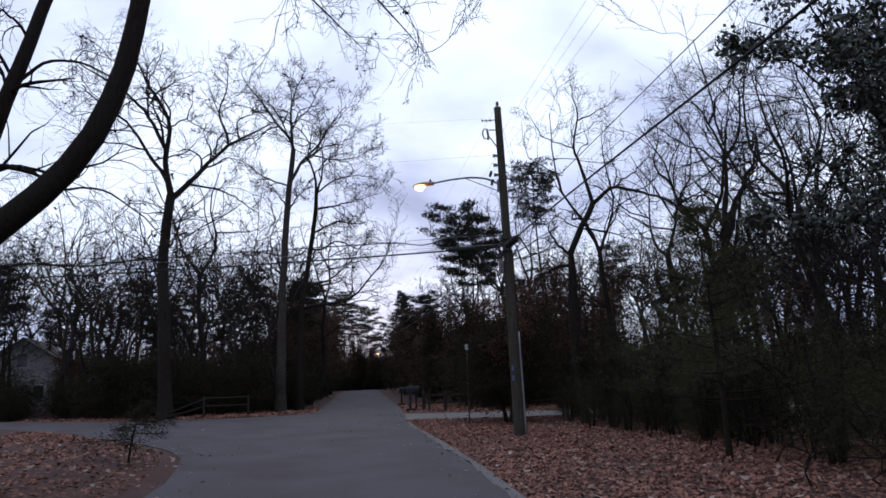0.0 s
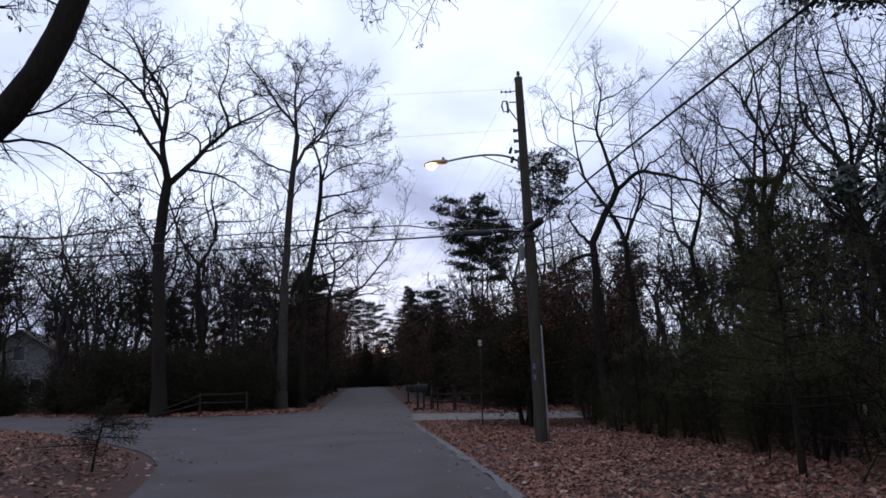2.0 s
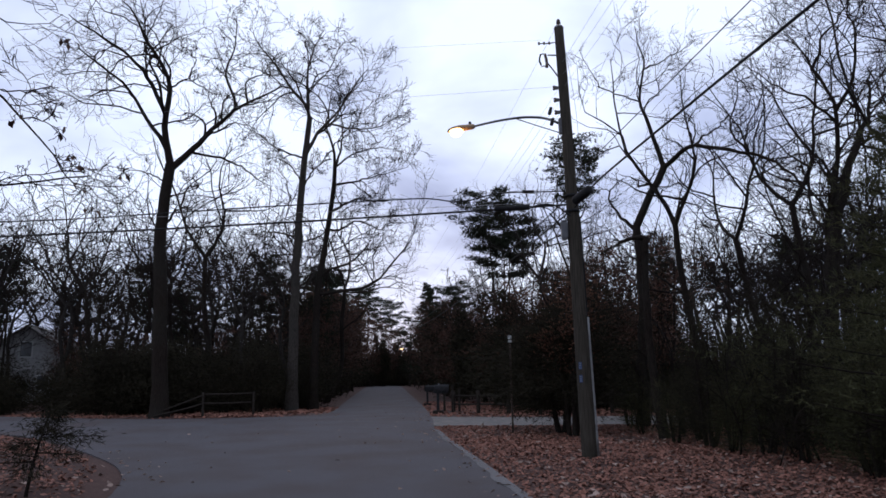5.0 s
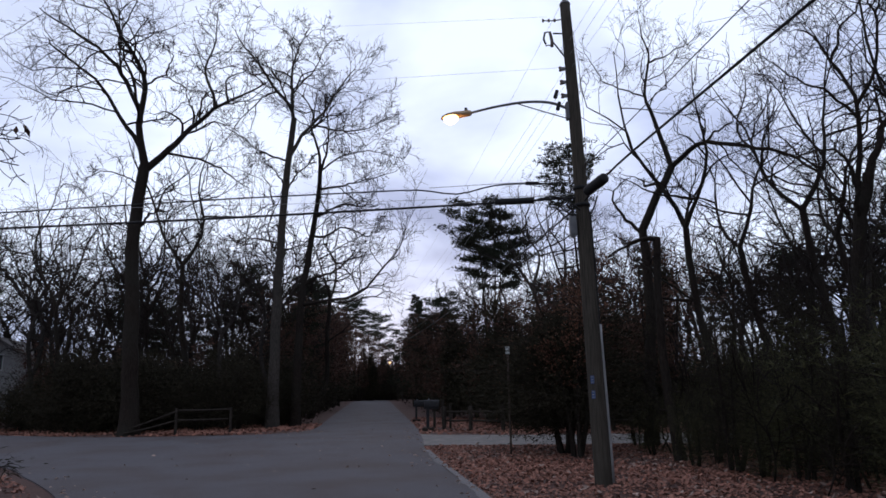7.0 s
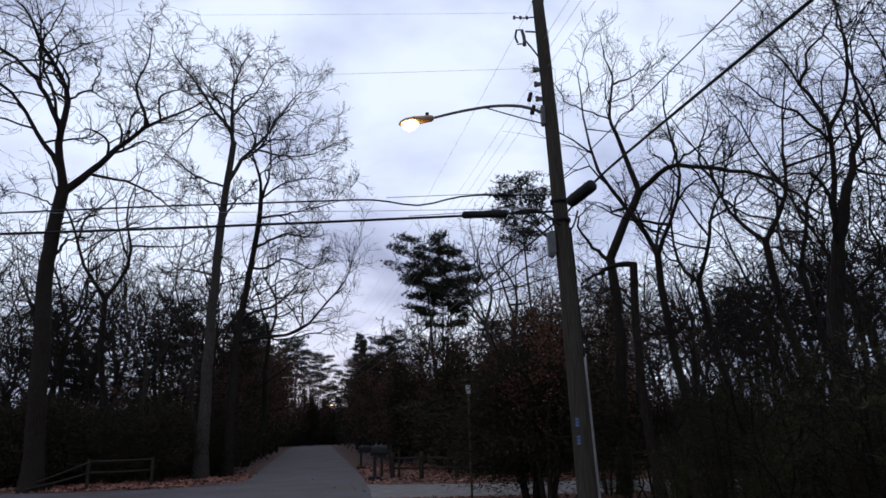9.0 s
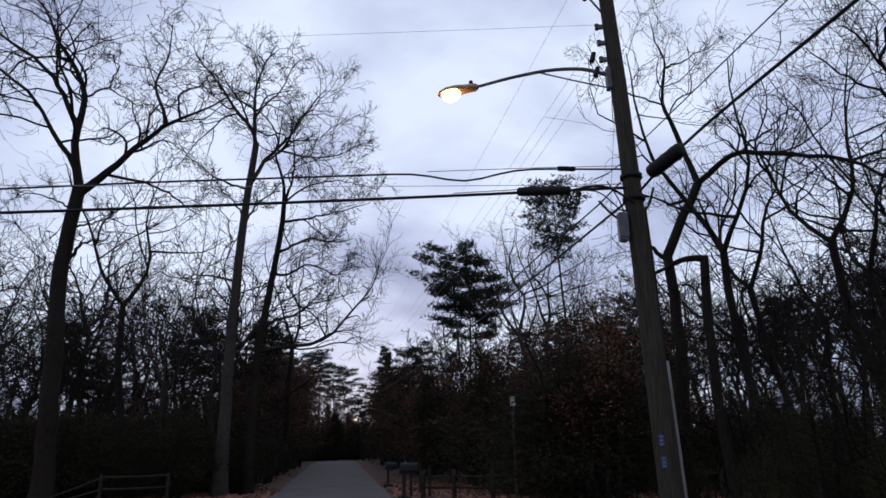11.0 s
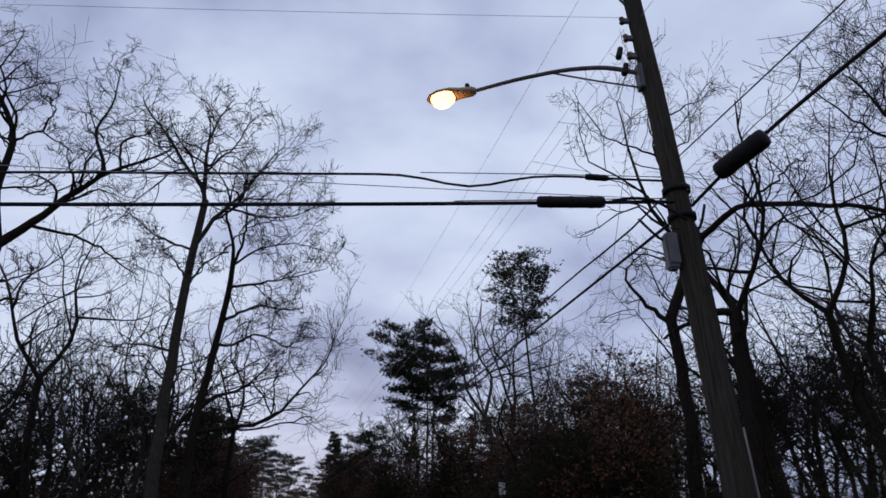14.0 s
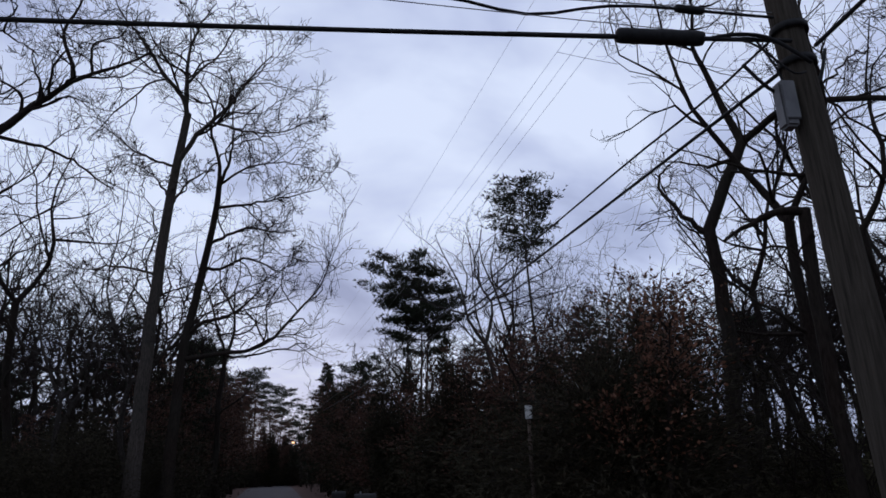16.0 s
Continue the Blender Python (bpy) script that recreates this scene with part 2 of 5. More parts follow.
def blades(centres, dirs, length, width, spread, g=rng, fold=0.25, slim=False):
    """A pointed, folded leaf at each centre, roughly along its direction."""
    n = len(centres)
    d = unit(dirs + g.normal(size=(n, 3)) * spread)
    s = unit(np.cross(d, g.normal(size=(n, 3))))
    up = np.cross(d, s)
    ln = (length * (0.6 + 0.8 * g.random(n)))[:, None]
    wd = (width * (0.6 + 0.8 * g.random(n)))[:, None]
    tip = centres + d * ln
    mid = centres + d * ln * 0.5
    if slim:
        v = np.stack([centres - s * wd * 0.6, centres + d * ln * 0.35 + s * wd, tip], 1)
        return v.reshape(-1, 3), np.arange(n * 3).reshape(n, 3)
    v = np.stack([centres, mid + s * wd + up * wd * fold, tip, mid - s * wd + up * wd * fold], 1)
    q = np.arange(n * 4).reshape(n, 4)
    tri = np.concatenate([q[:, [0, 1, 2]], q[:, [0, 2, 3]]])
    return v.reshape(-1, 3), tri


def smooth_noise(p, scale, seed):
    """Cheap wandering noise of places, about -1 to 1."""
    g = np.random.default_rng(seed)
    out = 0
    for _ in range(4):
        k = g.normal(size=p.shape[-1]) * scale
        out = out + np.sin(p @ k + g.random() * 6.28)
    return out / 3


def revolve(name, profile, mat, sides=16, axis="z"):
    """A turned solid from (radius, height) pairs."""
    pts = np.array(profile, float)
    path = np.zeros((1, len(pts), 3))
    path[0, :, 2] = pts[:, 1]
    a = np.arange(sides) * 2 * math.pi / sides
    ring = np.stack([pts[:, :1] * np.cos(a), pts[:, :1] * np.sin(a), np.repeat(pts[:, 1:], sides, 1)], -1)
    idx = np.arange(len(pts) * sides).reshape(len(pts), sides)
    nxt = np.roll(idx, -1, axis=1)
    quads = np.stack([idx[:-1], nxt[:-1], nxt[1:], idx[1:]], -1).reshape(-1, 4)
    return mesh_of(name, ring.reshape(-1, 3), [quads], mat)


def boxmesh(name, size, mat, centre=(0, 0, 0), bevel=0.01):
    bm = bmesh.new()
    bmesh.ops.create_cube(bm, size=1.0)
    bmesh.ops.scale(bm, vec=size, verts=bm.verts)
    bmesh.ops.bevel(bm, geom=bm.edges, offset=bevel, segments=2, affect="EDGES")
    bmesh.ops.translate(bm, vec=centre, verts=bm.verts)
    me = bpy.data.meshes.new(name)
    bm.to_mesh(me)
    bm.free()
    me.materials.append(mat)
    return me


def tube_mesh(name, points, r0, r1, mat, k=10, sides=8):
    p, r = resample(points, k, r0, r1)
    v, q = tubes(p[None], r[None], sides)
    ends = [np.arange(sides)[None, ::-1], (np.arange(sides) + (k - 1) * sides)[None]]
    return mesh_of(name, v, [q, *ends], mat)


# ---- ground and roads ----
ROAD_RIGHT = [(0.6, -60), (-0.2, -26), (-0.75, -14), (-1.12, -9.6), (-1.5, -6), (-2.15, -1.4), (-3.0, 4.2), (-3.45, 7.6)]
ROAD_RIGHT_FAR = [(-3.85, 14.0), (-4.4, 20), (-5.4, 29.6), (-8.2, 55), (-11.4, 85), (-14.5, 112)]
ROAD_LEFT_FAR = [(-20.5, 112), (-17.2, 85), (-13.4, 55), (-10.3, 30), (-8.7, 18.5), (-9.3, 16.2)]
CROSS_FAR = [(-11.3, 15.2), (-15.5, 15.1), (-18, 16.0), (-23.5, 18.6), (-40, 27), (-75, 44)]
CROSS_NEAR = [(-75, 35), (-40, 19.5), (-23, 11.8), (-18, 8.6), (-14, 5.2), (-11.2, 1.9), (-8.9, -0.9), (-7.4, -4.3), (-6.3, -8.5), (-5.7, -13), (-5.3, -26), (-4.8, -60)]
OUTLINE = np.array(ROAD_RIGHT + ROAD_RIGHT_FAR + ROAD_LEFT_FAR + CROSS_FAR + CROSS_NEAR, float)


def rounded(poly, rounds=2):
    for _ in range(rounds):
        nxt = np.roll(poly, -1, axis=0)
        poly = np.stack([poly * 0.75 + nxt * 0.25, poly * 0.25 + nxt * 0.75], 1).reshape(-1, 2)
    return poly


ROAD = rounded(OUTLINE, 2)
DRIVE = np.array([(-3.75, 9.2), (-2.6, 8.75), (0, 8.45), (6, 8.2), (40, 7.0), (40, 10.6), (6, 12.3), (0, 12.9), (-2.8, 13.6), (-4.0, 14.3)], float)


def inside(p, poly):
    x, y = p[:, 0], p[:, 1]
    hit = np.zeros(len(p), bool)
    for a, b in zip(poly, np.roll(poly, -1, axis=0)):
        cross = (a[1] > y) != (b[1] > y)
        hit ^= cross & (x < (b[0] - a[0]) * (y - a[1]) / (b[1] - a[1] + 1e-12) + a[0])
    return hit


def distance(p, poly):
    best = np.full(len(p), 1e9)
    for a, b in zip(poly, np.roll(poly, -1, axis=0)):
        d = b - a
        u = np.clip(((p - a) @ d) / max(d @ d, 1e-9), 0, 1)
        best = np.minimum(best, np.linalg.norm(p - (a + u[:, None] * d), axis=1))
    return best


def road_gap(p):
    """Metres outside the paved surfaces (0 on them)."""
    gap = np.minimum(np.where(inside(p, ROAD), 0, distance(p, ROAD)), np.where(inside(p, DRIVE), 0, distance(p, DRIVE)))
    return gap


def height(p):
    """The lie of the ground round the paved surfaces, which are at zero."""
    p = np.asarray(p, float).reshape(-1, 2)
    gap = road_gap(p)
    ease = np.clip(gap / 2.2, 0, 1)
    ease = ease * ease * (3 - 2 * ease)
    left = np.clip((-4.0 - p[:, 0]) / 2, 0, 1) * np.clip((14 - p[:, 1]) / 8, 0, 1)
    rise = -0.03 + 0.36 * left
    h = rise * ease + (0.03 * smooth_noise(p, 1.3, 3) + 0.06 * smooth_noise(p, 0.35, 4)) * np.clip(gap / 1.5, 0, 1)
    return np.where(gap <= 0, -0.04, h - 0.03 * (1 - np.clip(gap / 0.4, 0, 1)))


def axis_steps(marks):
    out = [np.array([marks[0][0]], float)]
    for (a, _), (b, step) in zip(marks[:-1], marks[1:]):
        out.append(np.linspace(a, b, max(int(round((b - a) / step)), 1) + 1)[1:])
    return np.concatenate(out)


gx = axis_steps([(-2500, 0), (-300, 700), (-80, 25), (-28, 3), (-14, 0.7), (8, 0.22), (20, 1.2), (60, 4), (300, 40), (2500, 700)])
gy = axis_steps([(-2500, 0), (-300, 700), (-60, 30), (-22, 4), (-14, 0.5), (9, 0.22), (24, 0.6), (60, 3), (130, 7), (300, 40), (2500, 700)])
mx, my = np.meshgrid(gx, gy)
flat = np.stack([mx.ravel(), my.ravel()], -1)
gz = height(flat)
gi = np.arange(len(flat)).reshape(mx.shape)
gq = np.stack([gi[:-1, :-1], gi[:-1, 1:], gi[1:, 1:], gi[1:, :-1]], -1).reshape(-1, 4)
ground = tagged(new("ground", mesh_of("ground", np.c_[flat, gz], [gq], SOIL, False)), "brown leaf mould under bare winter woods", "ground", kind="structure")


def slab(name, poly, top, mat, label, category):
    bm = bmesh.new()
    up = [bm.verts.new((x, y, top)) for x, y in poly]
    low = [bm.verts.new((x, y, top - 0.25)) for x, y in poly]
    for tri in geometry.tessellate_polygon([[Vector((x, y, 0)) for x, y in poly]]):
        bm.faces.new([up[k] for k in tri])
    for k in range(len(poly)):
        bm.faces.new((up[k], low[k], low[(k + 1) % len(poly)], up[(k + 1) % len(poly)]))
    bmesh.ops.recalc_face_normals(bm, faces=bm.faces)
    me = bpy.data.meshes.new(name)
    bm.to_mesh(me)
    bm.free()
    me.materials.append(mat)
    return tagged(new(name, me), label, category, kind="structure")


g_edge = np.random.default_rng(5)
ragged = ROAD + g_edge.normal(size=ROAD.shape) * 0.02
road = slab("road", ragged, 0.0, ASPHALT, "worn grey asphalt road meeting a side street", "road")
edge_line = np.array([(-0.75, -14), (-1.12, -9.6), (-1.5, -6), (-2.15, -1.4), (-3.0, 4.2), (-3.45, 7.6)], float)
eu = np.linspace(-14, 7.2, 110)
ex = np.interp(eu, edge_line[:, 1], edge_line[:, 0])
inner = np.c_[ex - 0.02 - 0.06 * smooth_noise(eu[:, None], 3.0, 11) - 0.04 * g_edge.random(110), eu]
outer = np.c_[ex + 0.12, eu]
grit = mesh_of("road_edge", np.concatenate([np.c_[inner, np.full(110, 0.005)], np.c_[outer, np.full(110, 0.003)]]), [np.stack([np.arange(109), np.arange(109) + 110, np.arange(109) + 111, np.arange(109) + 1], -1)], GRAVEL)
tagged(new("road_edge", grit), "pale crumbled grit along the asphalt edge", "road edge", kind="structure")
driveway = slab("driveway", DRIVE, -0.012, CONCRETE, "pale gravelly driveway crossing the verge", "driveway")

# ---- trees ----


def limb(points, r0, r1, k=9, power=0.8):
    return resample(points, k, r0, r1, power)


def bare_tree(name, label, limbs, density=(6, 5, 4, 3), seed=1, bark=None, at=(0, 0, 0), group="", twig_up=0.06, sides=8, ratio=0.42, depth=0.0, size=1.0, start=0.28, lite=False, child=0.62, sway=0.03, bold=1.0, joints=9):
    """limbs: (points, thick radius, thin radius); the first is the trunk. Points of (x, z) lie in a plane that is ruffled by depth."""
    g = np.random.default_rng(seed)
    root = thing(name, label, "tree", group, at)
    main_p, main_r = [], []
    for n, (points, r0, r1) in enumerate(limbs):
        pts = np.array([(q[0], 0.0, q[1]) if len(q) == 2 else q for q in points], float)
        if n:
            if depth:
                run = np.linalg.norm(pts - pts[0], axis=1)
                pts[:, 1] += g.normal() * depth * run + g.normal(size=len(pts)) * 0.05 * run
            # start on the limb that bears it
            fine = np.concatenate([np.stack([np.interp(np.linspace(0, joints - 1, 97), np.arange(joints), o[:, c]) for c in range(3)], -1) for o in main_p])
            near = fine[np.argmin(np.linalg.norm((fine - pts[0])[:, [0, 2]], axis=1))]
            pts += (near - pts[0]) * np.linspace(1, 0.6, len(pts))[:, None] * np.array([0, 1, 0])
            pts[0] = near
        p, r = limb(pts, r0 * (bold if n else 1.0), r1 * (bold if n else 1.0), joints)
        if n:
            span = np.linalg.norm(p[-1] - p[0])
            wave = np.sin(np.linspace(0, 1, len(p)) * (7 + 4 * g.random()) + 6.28 * g.random()) * np.sin(np.linspace(0, math.pi, len(p)))
            p += wave[:, None] * unit(g.normal(size=3) * np.array([1, 1, 0.6])) * sway * span
        p[2:-1] += g.normal(size=p[2:-1].shape) * min(0.04, sway)
        main_p.append(p)
        main_r.append(r)
    first = main_r[0]
    first[0] *= 1.32
    first[1] *= 1.08
    v, q = joined([tubes(p[None], r[None], sides) for p, r in zip(main_p, main_r)])
    piece("trunk", mesh_of("trunk", v, [q], bark or BARK), root)
    limb_p, limb_r = np.array(main_p), np.array(main_r)
    # the lower trunk carries no boughs
    bough_p, bough_r = limb_p[1:], limb_r[1:]
    # long limbs carry more boughs than short ones
    reach = np.linalg.norm(np.diff(bough_p, axis=1), axis=2).sum(1)
    long = reach > 0.55 * reach.max()
    boughs = [grow(bough_p[pick], bough_r[pick], n, 6 if lite else 10, ratio, 44, 0.09, start, 0.46, child, 0.011 * size, g)
              for pick, n in ((long, density[0]), (~long, max(2, density[0] // 2))) if pick.any()]
    a_p, a_r = (np.concatenate(x) for x in zip(*boughs))
    b_p, b_r = grow(a_p, a_r, density[1], 5 if lite else 7, 0.55, 44, twig_up, 0.2, 0.55 if lite else 0.4, 0.66, 0.008 * size, g)
    if not lite:
        e_p, e_r = grow(bough_p, bough_r, density[0] // 2, 7, 0.16, 50, twig_up, 0.5, 0.2, 0.4, 0.008 * size, g)
        b_p, b_r = np.concatenate([b_p, e_p]), np.concatenate([b_r, e_r])
    c_p, c_r = grow(b_p, b_r, density[2], (3 if size < 2 else 2) if lite else 4, 0.62, 42, twig_up, 0.15, 0.26, 0.6, 0.0065 * size, g)
    pieces = [tubes(a_p, a_r, 4 if lite else 5), tubes(b_p[:, ::2] if size > 2 else b_p, b_r[:, ::2] if size > 2 else b_r, 3 if lite else 4), tubes(c_p, c_r, 3)]
    if density[3]:
        d_p, d_r = grow(c_p, c_r, density[3], 3, 0.65, 40, twig_up, 0.15, 0.25, 0.65, 0.0055 * size, g)
        pieces.append(tubes(d_p, d_r, 3))
    v, q = joined(pieces)
    piece("crown", mesh_of("crown", v, [q], TWIG), root, "bare fine twigs")
    return root, c_p, v


def wild_limbs(g, tall, lean=0.06, fork=0.45, girth=0.16, count=5, spread=1.0):
    """Trunk, forked leaders and winding boughs of a forest-grown tree."""
    def winding(base, away, reach, rise, k=5):
        u = np.linspace(0, 1, k)[:, None]
        side = unit(np.cross(away, (0, 0, 1.0)))
        sway = np.sin(u * (5 + 3 * g.random()) + 6.28 * g.random()) * np.sin(u * math.pi)
        bow = u ** (1.2 + 0.9 * g.random())
        return base + away * reach * u + np.array([0, 0, rise]) * bow + (side + np.array([0, 0, 0.5])) * sway * 0.13 * math.hypot(reach, rise)
    split = tall * (fork + 0.12 * g.random())
    top = np.array([g.normal() * lean * tall, g.normal() * lean * tall, split])
    trunk = winding(np.array([0, 0, -0.1]), unit(top * np.array([1, 1, 0]) + 1e-3), float(np.hypot(top[0], top[1])), split, 6)
    out = [([tuple(x) for x in trunk], girth, girth * 0.62)]
    leaders = []
    turn = 6.28 * g.random()
    for n in range(3 if g.random() < 0.5 else 2):
        a = turn + n * 2.4
        rise = (tall * (0.94 - 0.12 * n) - split) * (0.9 + 0.15 * g.random())
        reach = tall * (0.07 + 0.1 * g.random()) * (1 + 0.5 * n) * spread
        p = winding(trunk[-1] * 1.0, np.array([math.cos(a), math.sin(a), 0]), reach, rise, 6)
        leaders.append(p)
        out.append(([tuple(x) for x in p], girth * (0.55 - 0.07 * n), girth * 0.09))
    for n in range(count):
        p = leaders[n % len(leaders)]
        low = n >= count - 2
        base = trunk[4] if low else p[1] + (p[3] - p[1]) * g.random()
        a = 6.28 * g.random()
        reach = tall * (0.12 + 0.13 * g.random()) * spread
        rise = tall * (0.03 + 0.14 * g.random())
        q = winding(base, np.array([math.cos(a), math.sin(a), 0]), reach, rise)
        out.append(([tuple(x) for x in q], girth * 0.3, girth * 0.07))
    return out


def pine_tree(name, label, tall, crown_from, reach, seed, pads=34, at=(0, 0, 0), group="", stems=1, needle=0.2, per=55, mat=None, flat=0.35, spiky=False, spread=0.0, width=0.022, girth=None, tilt=0.0, clump=0.24):
    """A pine: straight stems, boughs in tiers and a crown of needle tufts with gaps between the tiers."""
    g = np.random.default_rng(seed)
    root = thing(name, label, "tree", group, at)
    wood, tufts, ways = [], [], []
    for s in range(stems):
        lean = np.array([g.normal() * spread + (s - (stems - 1) / 2) * spread * 1.6, g.normal() * spread, 0]) + np.array([tilt, 0, 0])
        high = tall * (1 - 0.1 * s)
        girth_here = girth or high * 0.011
        p, r = resample([(0.15 * s, 0.1 * s, -0.1), tuple(lean * 0.4 + (0.15 * s + g.normal() * 0.05, 0, high * 0.4)), tuple(lean * 0.8 + (g.normal() * 0.1, 0, high * 0.75)), tuple(lean + (0, 0, high))], 9, girth_here, girth_here * 0.12)
        wood.append(tubes(p[None], r[None], 7))
        count = pads // stems
        for n in range(count):
            u = (n + g.random()) / count
            z = high * (crown_from + (0.985 - crown_from) * u)
            base = np.array([np.interp(z, p[:, 2], p[:, c]) for c in range(3)])
            a = n * 2.4 + g.random()
            shape = (1 - u) ** 0.8 + 0.06 if spiky else (math.sin(math.pi * (0.25 + 0.55 * u)))
            out = reach * shape * (0.55 + 0.6 * g.random())
            rise = out * (0.12 + 0.3 * u) if spiky else out * (0.1 + 0.5 * g.random())
            end = base + np.array([math.cos(a) * out, math.sin(a) * out, rise])
            mid = (base + end) / 2 + np.array([0, 0, -0.05 * out])
            bp, br = resample([tuple(base), tuple(mid), tuple(end)], 5, *((0.007 + out * 0.006, 0.004) if spiky else (0.012 + out * 0.012, 0.008)))
            wood.append(tubes(bp[None], br[None], 4))
            m = per
            along = (0.3 + 0.75 * g.random(m) ** 0.7 if spiky else 0.62 + 0.42 * g.random(m))[:, None]
            core = base + (end - base) * along
            wide = out * 0.3 if spiky else reach * clump
            off = g.normal(size=(m, 3)) * np.array([wide, wide, wide * flat])
            off[:, 2] = np.abs(off[:, 2]) * 0.8
            tufts.append(core + off * (0.35 + along * 0.6))
            ways.append(unit(end - base)[None] * 0.5 + unit(off) * 0.4 + np.array([0, 0, 0.25]))
    v, q = joined(wood)
    piece("trunk", mesh_of("trunk", v, [q], BARK), root)
    c, w = np.concatenate(tufts), np.concatenate(ways)
    rep = 4
    v, f = blades(np.repeat(c, rep, 0), np.repeat(w, rep, 0), needle, width, 0.75, g, slim=True)
    piece("crown", mesh_of("crown", v, [f], mat or NEEDLE, False), root, "dark needle tufts in tiers")
    return root


def leafy_bush(name, label, category, size, seed, leaves=3500, leaf=0.11, width=0.03, mat=None, at=(0, 0, 0), group="", stems=4, low=0.08, droop=0.0, lumps=14, cone=0.0, bark=None, slim=False, clump=0.2):
    """Stems and a ragged crown of leaves gathered into clumps round the boughs. size: half width, half depth, height."""
    g = np.random.default_rng(seed)
    root = thing(name, label, category, group, at)
    sx, sy, sz = size
    wood, c, w = [], [], []
    per = leaves // (stems * lumps)
    for s in range(stems):
        a = 6.28 * s / stems + g.random()
        foot = np.array([math.cos(a) * sx * 0.08, math.sin(a) * sy * 0.08, -0.08])
        head = np.array([math.cos(a) * sx * 0.4 * (1 - cone), math.sin(a) * sy * 0.4 * (1 - cone), sz * (0.5 + 0.48 * g.random() if s else 0.97)])
        p, r = resample([tuple(foot), tuple(foot * 0.6 + head * 0.4 + g.normal(size=3) * 0.04 * sz * np.array([1, 1, 0])), tuple(head)], 7, 0.012 + 0.014 * sz, 0.008)
        wood.append(tubes(p[None], r[None], 6))
        for n in range(lumps):
            u = low + (1 - low) * (n + g.random()) / lumps
            base = np.array([np.interp(u * head[2], p[:, 2], p[:, k]) for k in range(3)])
            b = g.random() * 6.28
            shape = (1 - cone) * math.sin(math.pi * (0.18 + 0.72 * u)) + cone * (1.08 - u)
            out = (0.25 + 1.0 * g.random() ** 1.5) * shape * (0.75 + 0.5 * g.random())
            end = base + np.array([math.cos(b) * sx * out, math.sin(b) * sy * out, sz * (0.05 - droop)])
            bp, br = resample([tuple(base), tuple((base + end) / 2 + (0, 0, 0.03 * sz)), tuple(end)], 3, 0.012, 0.005)
            wood.append(tubes(bp[None], br[None], 3))
            along = (0.25 + 0.8 * g.random(per))[:, None]
            off = g.normal(size=(per, 3)) * np.array([sx, sx, sx * 0.7]) * clump * (0.4 + 1.2 * g.random())
            c.append(base + (end - base) * along + off)
            w.append(unit(end - base)[None] + unit(off) * 0.6 + np.array([0, 0, -droop]))
    v, q = joined(wood)
    piece("trunk", mesh_of("trunk", v, [q], bark or BARK), root)
    c, w = np.concatenate(c), np.concatenate(w)
    c[:, 2] = np.maximum(c[:, 2], 0.06)
    v, f = blades(c, w, leaf, width, 0.6, g, slim=slim)
    piece("foliage", mesh_of("foliage", v, [f], mat or CEDAR, False), root)
    return root


def stand(x, y):
    return float(height([(x, y)])[0])


def planted(root, x, y, turn=0.0, scale=1.0):
    """A copy of a whole thing on the ground at (x, y)."""
    m = Matrix.LocRotScale((x, y, stand(x, y) - 0.03), Euler((0, 0, turn)), None)
    ob = copy_thing(root, m)
    ob.scale = (scale, scale, scale)
    return ob


# the two tall oaks beyond the side street and the crooked tree behind the pole
oak_limbs = [
    ([(0.15, -0.1), (0.11, 1.2), (0.0, 2.5), (-0.1, 4.7), (-0.22, 7.0), (-0.27, 9.4), (-0.21, 10.6), (-0.02, 11.6)], 0.38, 0.24),
    ([(-0.02, 11.56), (-0.22, 12.6), (-0.23, 14.0), (-0.08, 14.9), (-0.27, 15.7), (-0.64, 16.55), (-1.09, 18.05), (-1.85, 19.0), (-2.53, 19.7)], 0.2, 0.03),
    ([(-0.28, 14.0), (-0.78, 14.9), (-1.31, 15.9), (-1.31, 16.4), (-2.23, 17.0), (-3.39, 18.0), (-4.88, 19.0), (-6.1, 20.0)], 0.13, 0.025),
    ([(-0.1, 11.9), (-0.27, 12.6), (-0.87, 13.4), (-1.56, 14.6), (-2.3, 15.4), (-3.02, 16.0), (-3.93, 16.75), (-4.7, 17.6), (-5.75, 18.6)], 0.13, 0.025),
    ([(0.0, 11.4), (0.93, 12.27), (1.73, 13.2), (2.54, 14.4), (2.85, 14.7), (3.32, 14.95), (3.98, 14.97), (4.62, 15.4), (5.1, 15.7)], 0.19, 0.03),
    ([(2.69, 14.55), (2.72, 15.2), (2.29, 16.1), (2.14, 17.0), (2.53, 17.9), (2.74, 18.4), (2.5, 19.4)], 0.09, 0.02),
]
